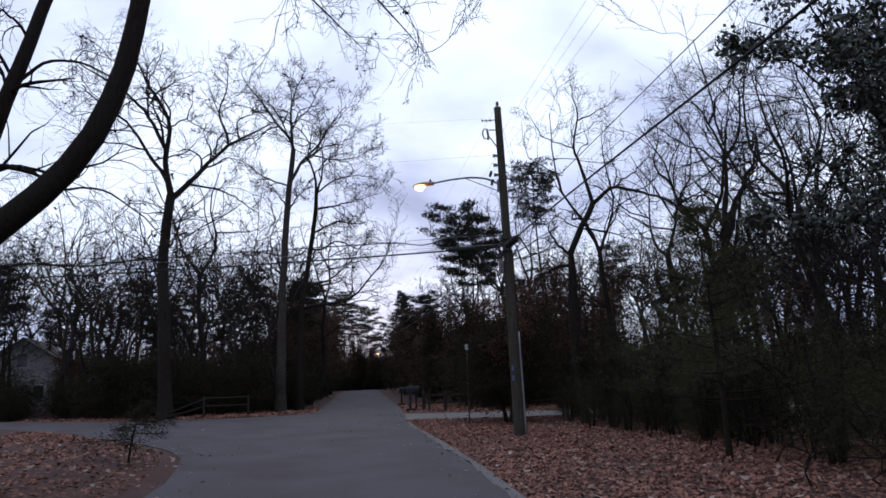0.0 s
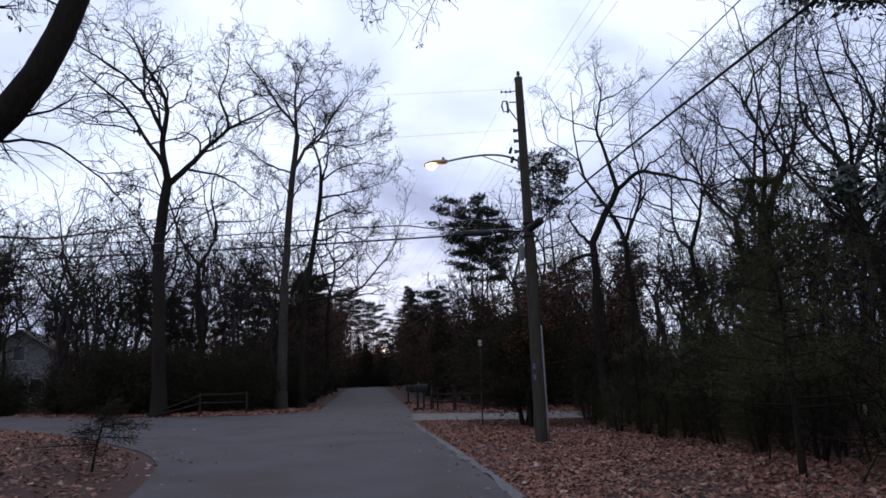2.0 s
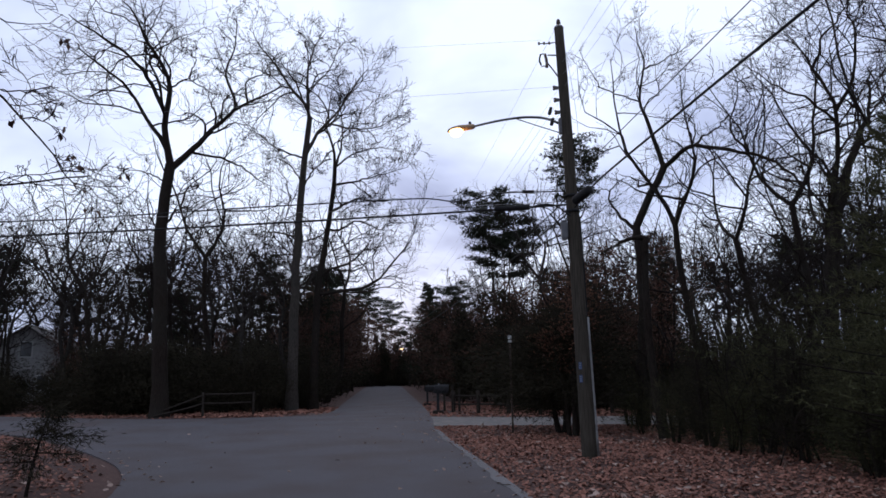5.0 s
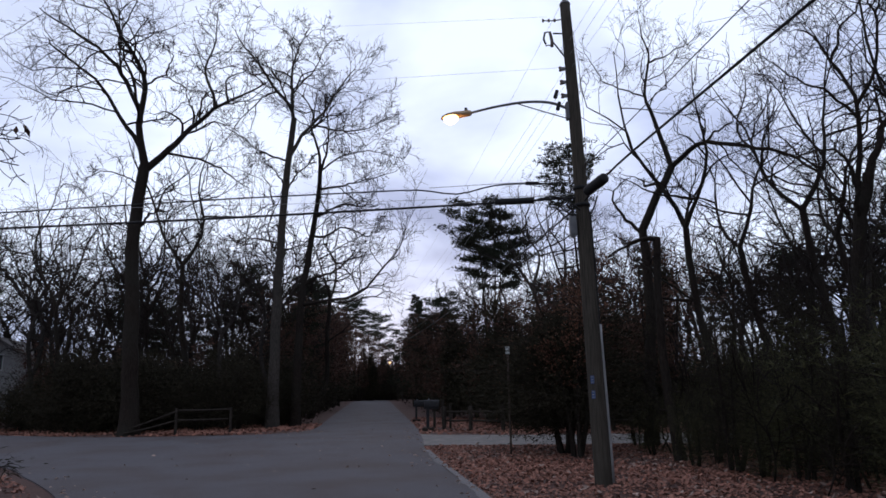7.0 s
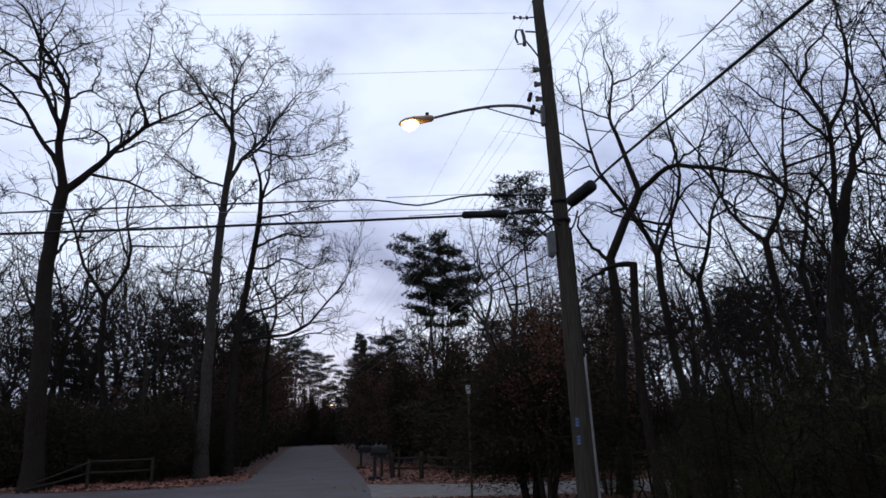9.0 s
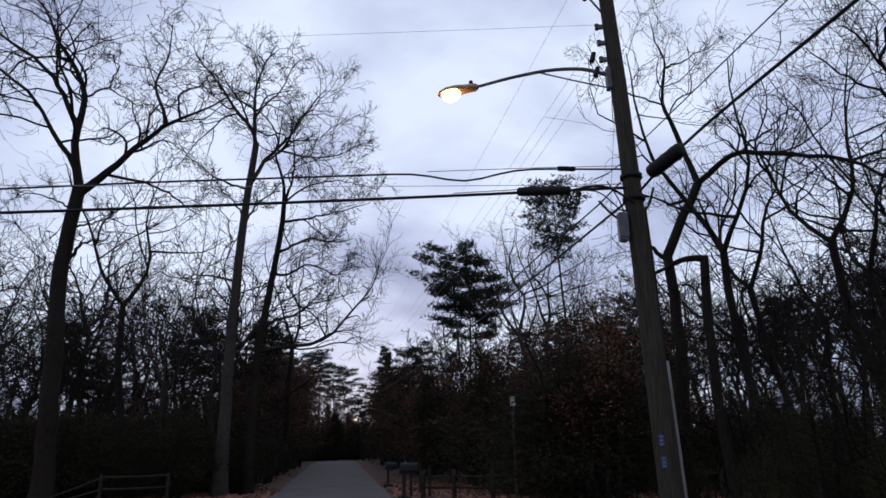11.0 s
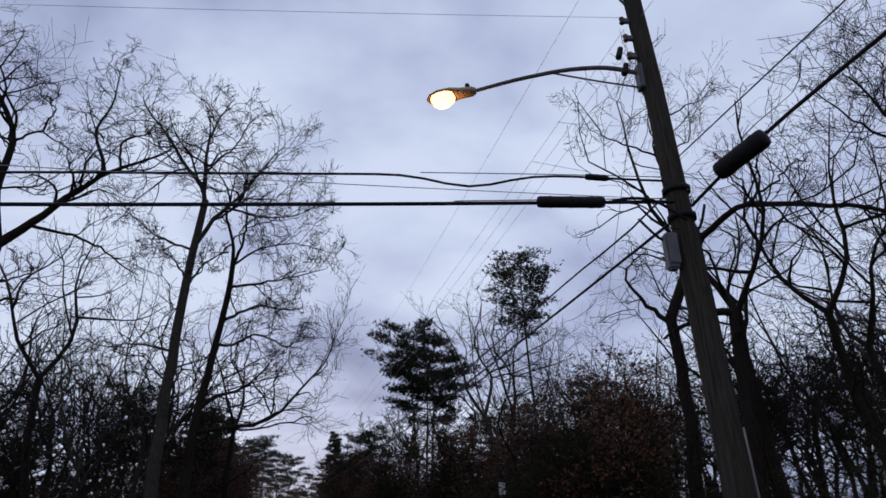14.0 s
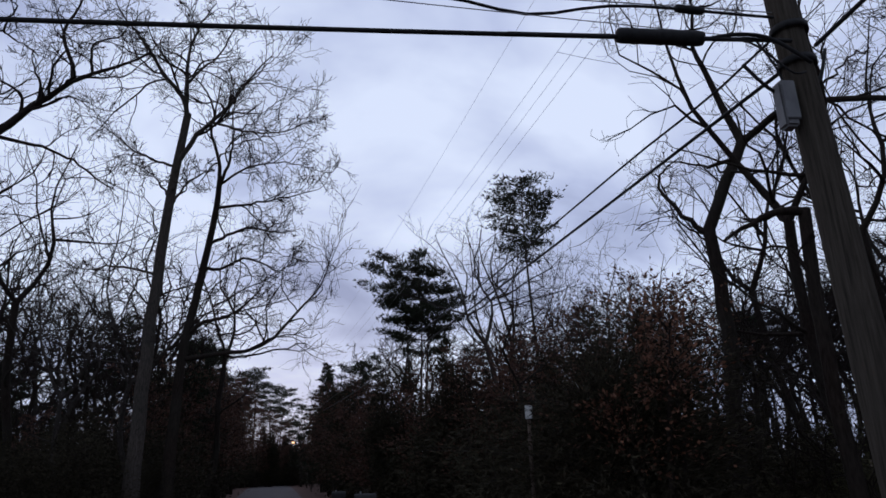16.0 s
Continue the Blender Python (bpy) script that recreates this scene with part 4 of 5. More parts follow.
for x, y, k, s in ((-13.6, 31, 2, 1.2), (-14.2, 38, 2, 1.4), (-14.9, 45, 0, 1.4), (-16.3, 54, 2, 1.6), (-17.4, 66, 2, 1.6), (-18.6, 77, 2, 1.7), (-19.9, 88, 2, 1.9), (-21.0, 98, 2, 1.9), (-2.6, 28, 2, 1.05), (-3.0, 38, 0, 1.2), (-4.4, 48, 2, 1.4), (-5.4, 60, 2, 1.5), (-6.6, 72, 2, 1.6), (-7.8, 85, 2, 1.7), (-8.4, 95, 2, 1.8), (-15.5, 29, 0, 1.2), (-20, 31, 2, 0.9), (-24, 33, 0, 1.0), (-30, 37, 0, 1.1), (-0.5, 22, 2, 1.05), (1.5, 23, 0, 1.2), (0.3, 26, 2, 1.1), (3.5, 21, 2, 0.95), (-1.2, 30, 2, 1.2), (1.2, 33, 0, 1.4), (5.5, 22.5, 0, 1.2), (-13.4, 118, 0, 1.3), (-15.2, 119, 0, 1.5), (-17.0, 117, 0, 1.4), (-18.9, 119, 0, 1.5), (-14.2, 124, 0, 1.7), (-16.3, 124, 1, 1.9), (-18.2, 125, 0, 1.7), (-12.0, 121, 1, 1.7), (-20.6, 121, 0, 1.6)):
    planted(BUSHES[k], x, y, x * 2, s)
for x, y, k, s in ((-17.2, 108, 0, 1.8), (-18.6, 104, 0, 1.7), (-16.0, 113, 0, 1.6), (-20.2, 109, 0, 2.0), (-13.6, 43, 0, 1.35), (-14.4, 51, 0, 1.5), (-15.3, 60, 0, 1.6), (-16.4, 70, 0, 1.7), (-13.2, 27.5, 0, 0.9), (0.6, 21.5, 0, 0.95), (2.6, 22, 0, 1.0), (-0.6, 25, 0, 1.05), (4.6, 20, 0, 0.9)):
    planted(RUSTY[k], x, y, x * 2, s)
for x, y, s in ((-28.5, 22.5, 0.85), (-30.5, 24, 1.0), (-26.8, 21.4, 0.7), (-32.5, 23, 0.9), (-29.5, 26.5, 1.0), (-34.5, 26, 1.1), (-31.5, 21.3, 0.7)):
    planted(BUSHES[1], x, y, x * 2, s)
for x, y, k, s in ((2.9, 1.5, 1, 0.82), (2.5, 2.6, 0, 0.5), (3.6, 0.2, 0, 0.78), (3.3, 3.4, 1, 0.55), (4.6, 2.2, 1, 0.85), (2.6, 7.6, 0, 0.5), (4.4, 5.6, 0, 0.85), (5.6, 3.8, 1, 0.95), (5.4, 0.6, 0, 0.95), (6.6, 2.0, 1, 1.0), (6.3, 6.6, 0, 1.0), (8.0, 7.0, 1, 1.0), (3.7, -1.1, 1, 0.62), (3.9, -3.0, 0, 0.62), (4.2, -4.6, 1, 0.65), (4.3, -7.4, 0, 0.65), (4.5, -9.0, 0, 0.7), (5.3, -5.9, 0, 0.7), (5.0, -1.9, 0, 0.75)):
    planted(FEATHERY[k], x, y, x * 5, s)
for x, y, k, s in ((-14.0, 34, 0, 1.3), (-15.2, 50, 0, 1.5), (-16.4, 60, 0, 1.6), (-2.9, 32, 1, 1.35), (-4.0, 42, 0, 1.2), (-5.2, 54, 0, 1.4), (-6.9, 67, 0, 1.5), (-16.5, 24.5, 1, 1.0), (-22, 25.5, 1, 1.0)):
    planted(RUSTY[k], x, y, x * 2, s)
for x, y, k, s in ((-14.4, 41, 0, 0.62), (-15.0, 48, 1, 0.8), (-16.8, 58, 0, 0.75), (-17.6, 72, 1, 0.85), (-4.0, 50, 1, 0.7), (-3.2, 43, 0, 0.55)):
    planted(PINES[k], x, y, x * 3, s)
for x, y, k, s in ((-8.4, 104, 2, 1.3), (-7.2, 70, 2, 1.02), (-21.5, 100, 0, 0.75), (-19.5, 82, 1, 0.85), (-17.0, 68, 2, 0.75), (-11.5, 98, 1, 0.8), (-22.5, 112, 1, 0.8), (-6.0, 60, 2, 0.7), (-15.0, 117, 2, 0.5), (-17.6, 115, 2, 0.6), (-13.4, 120, 2, 0.62), (-19.6, 117, 2, 0.75), (-16.3, 121, 2, 0.65), (-17.2, 119, 1, 1.15), (-18.9, 122, 0, 1.0), (-21.2, 118, 0, 1.15), (-15.7, 125, 1, 0.75), (-23.5, 116, 1, 1.3)):
    planted(PINES[k], x, y, x, s)
for root in KINDS + FAR + PINES + BUSHES + FEATHERY + RUSTY:
    x, y = {0: (24, 66), 1: (30, 45), 2: (-52, 60)}[len(root.name) % 3]
    x, y = x + g_wood.normal() * 8, y + g_wood.normal() * 6
    root.location = (x, y, stand(x, y) - 0.03)

# the two pines that stand over the wood, and the evergreens near the road
pine_tree("pine_tree", "tall pine group with flat dark tiers", 20.2, 0.65, 3.6, 91, 84, (1.2, 53, 0), "pines", 3, 0.3, 80, spread=0.75, width=0.06, flat=0.5, girth=0.17, clump=0.13)
pine_tree("pine_tree", "pine with a round dark top", 16.9, 0.73, 1.85, 92, 40, (5.9, 30, 0), "pines", 1, 0.22, 46, spread=0.3, width=0.045, flat=0.6, girth=0.14, clump=0.2)
pine_tree("young_pine", "young green pine on the leafy verge", 4.6, 0.2, 1.9, 93, 44, (3.05, -6.2, 0.0), "", 1, 0.1, 130, YOUNG_NEEDLE, 0.5, True, 0.12, 0.006, 0.065, -0.35)
pine_tree("young_pine", "young pine among brush", 3.6, 0.15, 1.3, 94, 28, (4.6, -2.6, 0.05), "", 1, 0.1, 110, YOUNG_NEEDLE, 0.5, True, 0.1, 0.006, 0.05)
leafy_bush("cedar_tree", "dark many-stemmed evergreen beside the pole", "tree", (2.35, 2.0, 4.4), 95, 60000, 0.14, 0.014, CEDAR, (0.35, 6.3, 0.0), stems=6, lumps=50, low=0.22, clump=0.13, slim=True)
leafy_bush("oak_sapling", "young oak with rusty leaves above the evergreen", "tree", (1.4, 1.2, 4.45), 96, 1900, 0.075, 0.022, RUST_FRESH, (0.45, 5.0, 0.03), "saplings", 3, lumps=14, low=0.68, clump=0.16)
holly, ends, _ = bare_tree("holly_tree", "spreading evergreen with glossy dark leaves", wild_limbs(np.random.default_rng(99), 10.5, 0.03, 0.3, 0.17, 16, 1.7), (5, 4, 3, 0), 97, at=(7.7, -7.7, 0.0), twig_up=0.02, ratio=0.5, size=1.2)
g_leaf = np.random.default_rng(197)
tips = ends[:, 1:].reshape(-1, 3)
tips = tips[smooth_noise(tips, 1.1, 198) > -0.55]
tips = tips[g_leaf.random(len(tips)) < 0.7]
spots = np.repeat(tips, 16, 0)
spots = spots + g_leaf.normal(size=spots.shape) * 0.12
spots = spots[spots[:, 2] > 3.9]
v, f = blades(spots, np.tile((0.0, 0.0, -0.3), (len(spots), 1)), 0.12, 0.034, 1.0, g_leaf)
piece("foliage", mesh_of("foliage", v, [f], HOLLY, False), holly, "glossy dark evergreen leaves")
leafy_bush("cedar_sapling", "sparse little cedar on the leafy verge", "sapling", (0.8, 0.6, 1.15), 98, 3000, 0.1, 0.008, CEDAR, (-8.25, -5.0, stand(-8.25, -5.0)), stems=1, lumps=16, low=0.28, droop=0.06, slim=True, clump=0.12)

# ---- utility pole, its lamp and fittings ----
LEAN = np.array([-0.0099, 0.0292])


def on_pole(z, dx=0.0, dy=0.0):
    return (LEAN[0] * z + dx, LEAN[1] * z + 0.009 * max(0.0, z - 5.0) ** 2 + dy, z)


pole = thing("utility_pole", "weathered wooden utility pole on the leafy verge", "utility pole")
g_pole = np.random.default_rng(101)
pp, pr = resample([on_pole(-0.3), on_pole(4.7), on_pole(7.0), on_pole(8.3), on_pole(9.45)], 24, 0.158, 0.104)
pr = pr + g_pole.normal(size=24) * 0.0015
v, q = tubes(pp[None], pr[None], 20)
shaft = piece("shaft", mesh_of("shaft", v, [q, (np.arange(20) + 23 * 20)[None]], POLE), pole)
piece("pole_cap", revolve("pole_cap", [(0.0, 9.5), (0.09, 9.49), (0.115, 9.45), (0.115, 9.43)], GALV), shaft).location = (on_pole(9.45)[0], on_pole(9.45)[1], 0)
INSULATOR = [(0.0, 0.0), (0.02, 0.0), (0.02, 0.05), (0.05, 0.06), (0.052, 0.085), (0.03, 0.1), (0.045, 0.115), (0.04, 0.15), (0.02, 0.17), (0.0, 0.175)]
pin = piece("pin_insulator", revolve("pin_insulator", INSULATOR, PORCELAIN), pole)
pin.location = on_pole(9.5)
bracket = piece("bracket", tube_mesh("bracket", [on_pole(9.08, -0.08), on_pole(9.05, -0.3), on_pole(9.06, -0.5)], 0.014, 0.012, GALV), pole)
for n in range(3):
    s = piece("spool", revolve("spool", [(0.0, -0.03), (0.022, -0.03), (0.026, -0.015), (0.014, 0.0), (0.026, 0.015), (0.022, 0.03), (0.0, 0.03)], PORCELAIN, 10), bracket)
    s.location = on_pole(9.06, -0.24 - 0.12 * n)
cutout = piece("fuse_cutout", tube_mesh("fuse_cutout", [on_pole(8.2, -0.1), on_pole(8.45, -0.25), on_pole(8.62, -0.36)], 0.018, 0.016, GALV), pole)
piece("fuse_tube", tube_mesh("fuse_tube", [on_pole(8.5, -0.46), on_pole(8.62, -0.5), on_pole(8.78, -0.46)], 0.02, 0.018, BLACK), cutout)
piece("fuse_body", tube_mesh("fuse_body", [on_pole(8.44, -0.34), on_pole(8.6, -0.33), on_pole(8.78, -0.36)], 0.034, 0.03, PORCELAIN), cutout)
for z in (8.46, 8.77):
    piece("fuse_clip", tube_mesh("fuse_clip", [on_pole(z, -0.34), on_pole(z + 0.02, -0.4), on_pole(z, -0.47)], 0.014, 0.012, GALV), cutout)
piece("fuse_arm", tube_mesh("fuse_arm", [on_pole(8.74, -0.05), on_pole(8.75, -0.3)], 0.018, 0.018, GALV), cutout)
for n, z in enumerate((7.92, 7.62, 7.32)):
    clevis = piece("clevis", boxmesh("clevis", (0.09, 0.05, 0.075), GALV, on_pole(z, -0.16), 0.01), pole)
    s = piece("spool", revolve("spool", [(0.0, -0.045), (0.032, -0.045), (0.036, -0.022), (0.02, 0.0), (0.036, 0.022), (0.032, 0.045), (0.0, 0.045)], PORCELAIN, 10), clevis)
    s.location = on_pole(z, -0.21)
for z, dx in ((7.36, -0.33), (7.1, -0.3)):
    piece("connector", tube_mesh("connector", [on_pole(z - 0.08, dx - 0.03), on_pole(z + 0.08, dx + 0.02)], 0.04, 0.035, BLACK), pole)
ARM_END = (-2.12, 1.24, 7.41)
arm = piece("lamp_arm", tube_mesh("lamp_arm", [on_pole(7.04, -0.13), (-0.5, 0.42, 7.27), (-1.0, 0.68, 7.4), (-1.6, 0.98, 7.43), ARM_END], 0.03, 0.026, GALV, 16), pole, "curved steel lamp arm")
piece("brace_rod", tube_mesh("brace_rod", [on_pole(6.82, -0.13), (-0.65, 0.5, 7.1), (-1.15, 0.76, 7.4)], 0.012, 0.012, GALV), arm)
piece("arm_plate", boxmesh("arm_plate", (0.06, 0.14, 0.36), GALV, on_pole(6.98, -0.14), 0.012), arm)
lw = Vector((-0.95, 0.3, -0.07)).normalized()
turn = lw.to_track_quat("X", "Z").to_matrix().to_4x4()


def egg(name, sections, mat, sides=18):
    """A rounded housing from (along, half width, top, bottom) sections."""
    rings = []
    a = np.arange(sides) * 2 * math.pi / sides
    for s, w, top, bottom in sections:
        z = np.where(np.sin(a) > 0, np.sin(a) * top, np.sin(a) * bottom)
        rings.append(np.stack([np.full(sides, s), np.cos(a) * w, z], -1))
    rings = np.array(rings)
    idx = np.arange(rings.shape[0] * sides).reshape(-1, sides)
    nxt = np.roll(idx, -1, axis=1)
    quads = np.stack([idx[:-1], nxt[:-1], nxt[1:], idx[1:]], -1).reshape(-1, 4)
    return mesh_of(name, rings.reshape(-1, 3), [quads, idx[0][None, ::-1], idx[-1][None]], mat)


head = piece("lamp_head", egg("lamp_head", [(-0.05, 0.04, 0.05, 0.04), (0.0, 0.075, 0.07, 0.06), (0.16, 0.095, 0.085, 0.05), (0.3, 0.15, 0.095, 0.012), (0.46, 0.16, 0.085, 0.01), (0.58, 0.11, 0.055, 0.01), (0.63, 0.03, 0.02, 0.01)], LAMPBODY), pole, "cobra-head lamp housing")
head.matrix_local = Matrix.Translation(ARM_END) @ turn
lens = piece("lens", egg("lens", [(0.24, 0.03, 0.005, 0.02), (0.27, 0.115, 0.005, 0.07), (0.36, 0.145, 0.005, 0.15), (0.46, 0.14, 0.005, 0.165), (0.55, 0.1, 0.005, 0.1), (0.58, 0.03, 0.005, 0.02)], GLOW), head, "glowing orange glass lens")
piece("photocell", revolve("photocell", [(0.0, 0.14), (0.03, 0.135), (0.035, 0.1), (0.035, 0.06), (0.0, 0.06)], BLACK, 12), head).location = (0.06, 0, 0)
lamp_light = new("lamp_light", bpy.data.lights.new("lamp_light", "POINT"))
lamp_light.data.energy, lamp_light.data.color, lamp_light.data.shadow_soft_size = 12, (1.0, 0.5, 0.18), 0.1
lamp_light.location = Vector(ARM_END) + lw * 0.42 + Vector((0, 0, -0.24))
meter = piece("terminal_box", boxmesh("terminal_box", (0.12, 0.13, 0.42), BOXM, on_pole(4.6, -0.215, -0.02), 0.02), pole, "pale grey terminal box")
piece("box_lid", boxmesh("box_lid", (0.127, 0.02, 0.35), BOXM, on_pole(4.62, -0.215, -0.095), 0.008), meter)
piece("box_bracket", boxmesh("box_bracket", (0.1, 0.05, 0.3), GALV, on_pole(4.6, -0.15, 0), 0.01), meter)
piece("cable_guard", tube_mesh("cable_guard", [on_pole(0.0, 0.162), on_pole(1.4, 0.155), on_pole(2.75, 0.148)], 0.04, 0.036, GUARD, 8, 10), pole, "grey plastic cable guard")
piece("riser_cable", tube_mesh("riser_cable", [on_pole(2.7, 0.148), on_pole(4.0, 0.15), on_pole(4.9, 0.14)], 0.018, 0.018, BLACK, 10, 6), pole)
for z in (1.76, 1.5):
    tag = piece("pole_tag", boxmesh("pole_tag", (0.065, 0.012, 0.14), TAGBLUE, (0, 0, 0), 0.003), pole, "small blue metal tag with pale marks")
    tag.location, tag.rotation_euler = on_pole(z, -0.085, -0.128), (0, 0, radians(-33))
    for k in range(3):
        piece("mark", boxmesh("mark", (0.035, 0.004, 0.014), GUARD, (0, -0.0065, 0.045 - 0.045 * k), 0.001), tag)
for z in (5.36, 5.02):
    piece("clamp_band", revolve("clamp_band", [(0.14, -0.03), (0.155, -0.03), (0.155, 0.03), (0.14, 0.03)], BLACK, 20), pole).location = on_pole(z)
piece("drip_loop", tube_mesh("drip_loop", [on_pole(5.0, -0.5), on_pole(4.72, -0.28), on_pole(4.66, -0.05), on_pole(4.9, 0.2), on_pole(5.2, 0.3)], 0.016, 0.016, BLACK, 14, 6), pole)
piece("drip_loop", tube_mesh("drip_loop", [on_pole(5.3, -0.35), on_pole(5.0, -0.2), on_pole(4.72, -0.14), on_pole(4.6, -0.2)], 0.01, 0.01, BLACK, 12, 6), pole)

# ---- overhead lines ----


def hanging(a, b, sag, k=28):
    a, b = np.array(a, float), np.array(b, float)
    u = np.linspace(0, 1, k)[:, None]
    p = a + (b - a) * u
    p[:, 2] -= (4 * sag * u * (1 - u))[:, 0]
    return p


def cable(label, points, r, mat=None, k=40):
    ob = thing("overhead_cable", label, "cable", "overhead lines")
    p, _ = resample(points, k, r, r)
    v, q = tubes(p[None], np.full((1, k), r), 6)
    piece("line", mesh_of("line", v, [q], mat or BLACK), ob)
    return ob


def splice(parent, a, b, r):
    a, b = Vector(a), Vector(b)
    d = (b - a).normalized()
    e = [a + d * ((b - a).length * u) for u in (0, 0.02, 0.06, 0.5, 0.94, 0.98, 1)]
    rr = [r * 0.35, r * 0.9, r, r, r, r * 0.9, r * 0.35]
    v, q = tubes(np.array([e]), np.array([rr]), 14)
    case = piece("splice_case", mesh_of("splice_case", v, [q, np.arange(14)[None, ::-1], (np.arange(14) + 84)[None]], BLACK), parent, "black cable splice case")
    for u in (0.2, 0.5, 0.8):
        c = a + d * ((b - a).length * u)
        v, q = tubes(np.array([[c - d * 0.012, c + d * 0.012]]), np.full((1, 2), r * 1.06), 14)
        piece("band", mesh_of("band", v, [q], BLACK), case)


low = cable("thick black cable with a splice case over the side street", hanging((-0.2, -0.03, 5.13), (-38, -1.0, 4.8), 0.42, 60), 0.021, k=60)
splice(low, (-0.98, -0.05, 5.09), (-1.73, -0.07, 5.065), 0.062)
piece("drip_loop", tube_mesh("drip_loop", [(-0.95, -0.05, 5.09), (-0.7, -0.06, 5.15), (-0.45, -0.09, 5.12), (-0.28, -0.12, 4.98), (-0.14, -0.13, 4.86)], 0.018, 0.018, BLACK, 14, 6), low)
piece("drip_loop", tube_mesh("drip_loop", [(-0.85, -0.05, 5.1), (-0.6, -0.1, 5.05), (-0.42, -0.12, 4.86), (-0.3, -0.13, 4.72), (-0.2, -0.12, 4.78)], 0.009, 0.009, BLACK, 14, 6), low)
cable("support strand above the thick cable", hanging((-0.2, 0.1, 5.24), (-2.6, -0.05, 5.06), 0.0, 8), 0.006, GALV, 10)
cable("twisted black cable with a slack loop", [(-0.2, 0.12, 5.47), (-0.55, 0.1, 5.46), (-1.1, 0.05, 5.45), (-1.6, 0.04, 5.45), (-1.9, 0.02, 5.42), (-2.15, 0.0, 5.29), (-2.4, -0.03, 5.2), (-2.6, -0.05, 5.2), (-2.8, -0.08, 5.29), (-2.95, -0.1, 5.34), (-4.3, -0.1, 5.3), (-6.6, -0.12, 5.23), (-8.9, -0.14, 5.13), (-11, -0.15, 5.04), (-16, -0.3, 4.95), (-22, -0.4, 4.92), (-30, -0.5, 5.05), (-38, -0.6, 5.4)], 0.014, k=150)
up_strand = cable("thin strand above the slack loop", [(-0.2, 0.12, 5.52), (-1.5, 0.03, 5.46), (-2.95, -0.1, 5.36)], 0.005, GALV, 12)
splice(up_strand, (-0.86, 0.08, 5.46), (-1.12, 0.06, 5.46), 0.035)
cable("thin bare wire over the side street", hanging((-0.3, 0.25, 7.92), (-42, 0.6, 7.95), 0.44), 0.0026, WIRE)
cable("thin bare wire over the side street", hanging((-0.5, 0.3, 9.08), (-42, 0.6, 9.2), 0.25), 0.002, WIRE)
cable("thin wire over the side street", hanging((-0.2, 0.12, 5.24), (-38, -5.4, 5.2), 0.6), 0.004, WIRE)
thick = cable("thick black cable along the road with a splice case", [(-0.03, -0.08, 5.06), (0.05, -1.0, 5.16), (0.27, -2.0, 5.24), (0.95, -6.0, 5.28), (1.98, -12.2, 5.28), (3.9, -24, 5.5), (6.2, -37, 5.9)], 0.019, k=70)
splice(thick, (-0.17, -0.92, 4.98), (0.05, -1.42, 5.08), 0.092)
cable("thinner cable along the road", hanging((0.02, 0.1, 5.78), (5.0, -37, 6.2), 0.12), 0.008)
cable("black cable running on along the road", hanging((-0.14, 0.15, 5.0), (-5.7, 36, 5.2), 0.2), 0.018)
cable("black cable running on along the road", [(-0.2, 0.2, 5.3), (-0.4, 0.6, 5.02), (-0.55, 1.1, 5.1), (-0.8, 3.0, 5.1), (-1.6, 8.0, 5.0), (-6.1, 36, 5.3)], 0.012, k=60)
for n, z in enumerate((7.92, 7.62, 7.32)):
    cable("thin wire running on along the road", hanging((-0.2, 0.45, z), (-5.9 + 0.2 * n, 38, z + 0.3), 0.3), 0.003, WIRE)
    cable("thin wire along the road", hanging((-0.1, 0.4, z + 0.6), (5.0 + 0.3 * n, -37, z + 1.2), 0.3), 0.003, WIRE)
cable("thin wire running on from the pole top", hanging(on_pole(9.6), (-5.6, 38, 9.9), 0.3), 0.003, WIRE)
cable("slack thin lead from the pole top", [on_pole(8.8, 0.12), (0.4, 1.6, 8.0), (1.0, 4.5, 7.0), (2.2, 9.0, 6.6)], 0.005, WIRE)

# ---- small roadside things ----


def wooden_post(name, x, y, tall, r, parent, lean=(0, 0)):
    z = stand(x, y) if parent is None else 0
    p, rr = resample([(x, y, -0.15), (x + lean[0] * 0.5, y + lean[1] * 0.5, tall * 0.5), (x + lean[0], y + lean[1], tall)], 6, r, r * 0.9)
    v, q = tubes(p[None], rr[None], 8)
    return piece(name, mesh_of(name, v, [q, (np.arange(8) + 40)[None]], RAIL), parent)


fence = thing("rail_fence", "weathered split-rail fence with a fallen section", "fence")
wooden_post("post", -13.95, 16.0, 1.08, 0.065, fence)
wooden_post("post", -11.95, 16.75, 1.06, 0.065, fence)
for z in (0.99, 0.6):
    piece("rail", tube_mesh("rail", [(-14.0, 15.98, z), (-12.95, 16.38, z - 0.03), (-11.9, 16.77, z)], 0.045, 0.04, RAIL, 7, 7), fence)
piece("rail", tube_mesh("rail", [(-13.95, 15.97, 0.95), (-15.1, 15.95, 0.52), (-16.4, 15.9, 0.1)], 0.042, 0.038, RAIL, 7, 7), fence, "fallen rail")
piece("rail", tube_mesh("rail", [(-13.95, 15.97, 0.58), (-14.9, 15.85, 0.32), (-16.0, 15.75, 0.1)], 0.042, 0.038, RAIL, 7, 7), fence, "fallen rail")

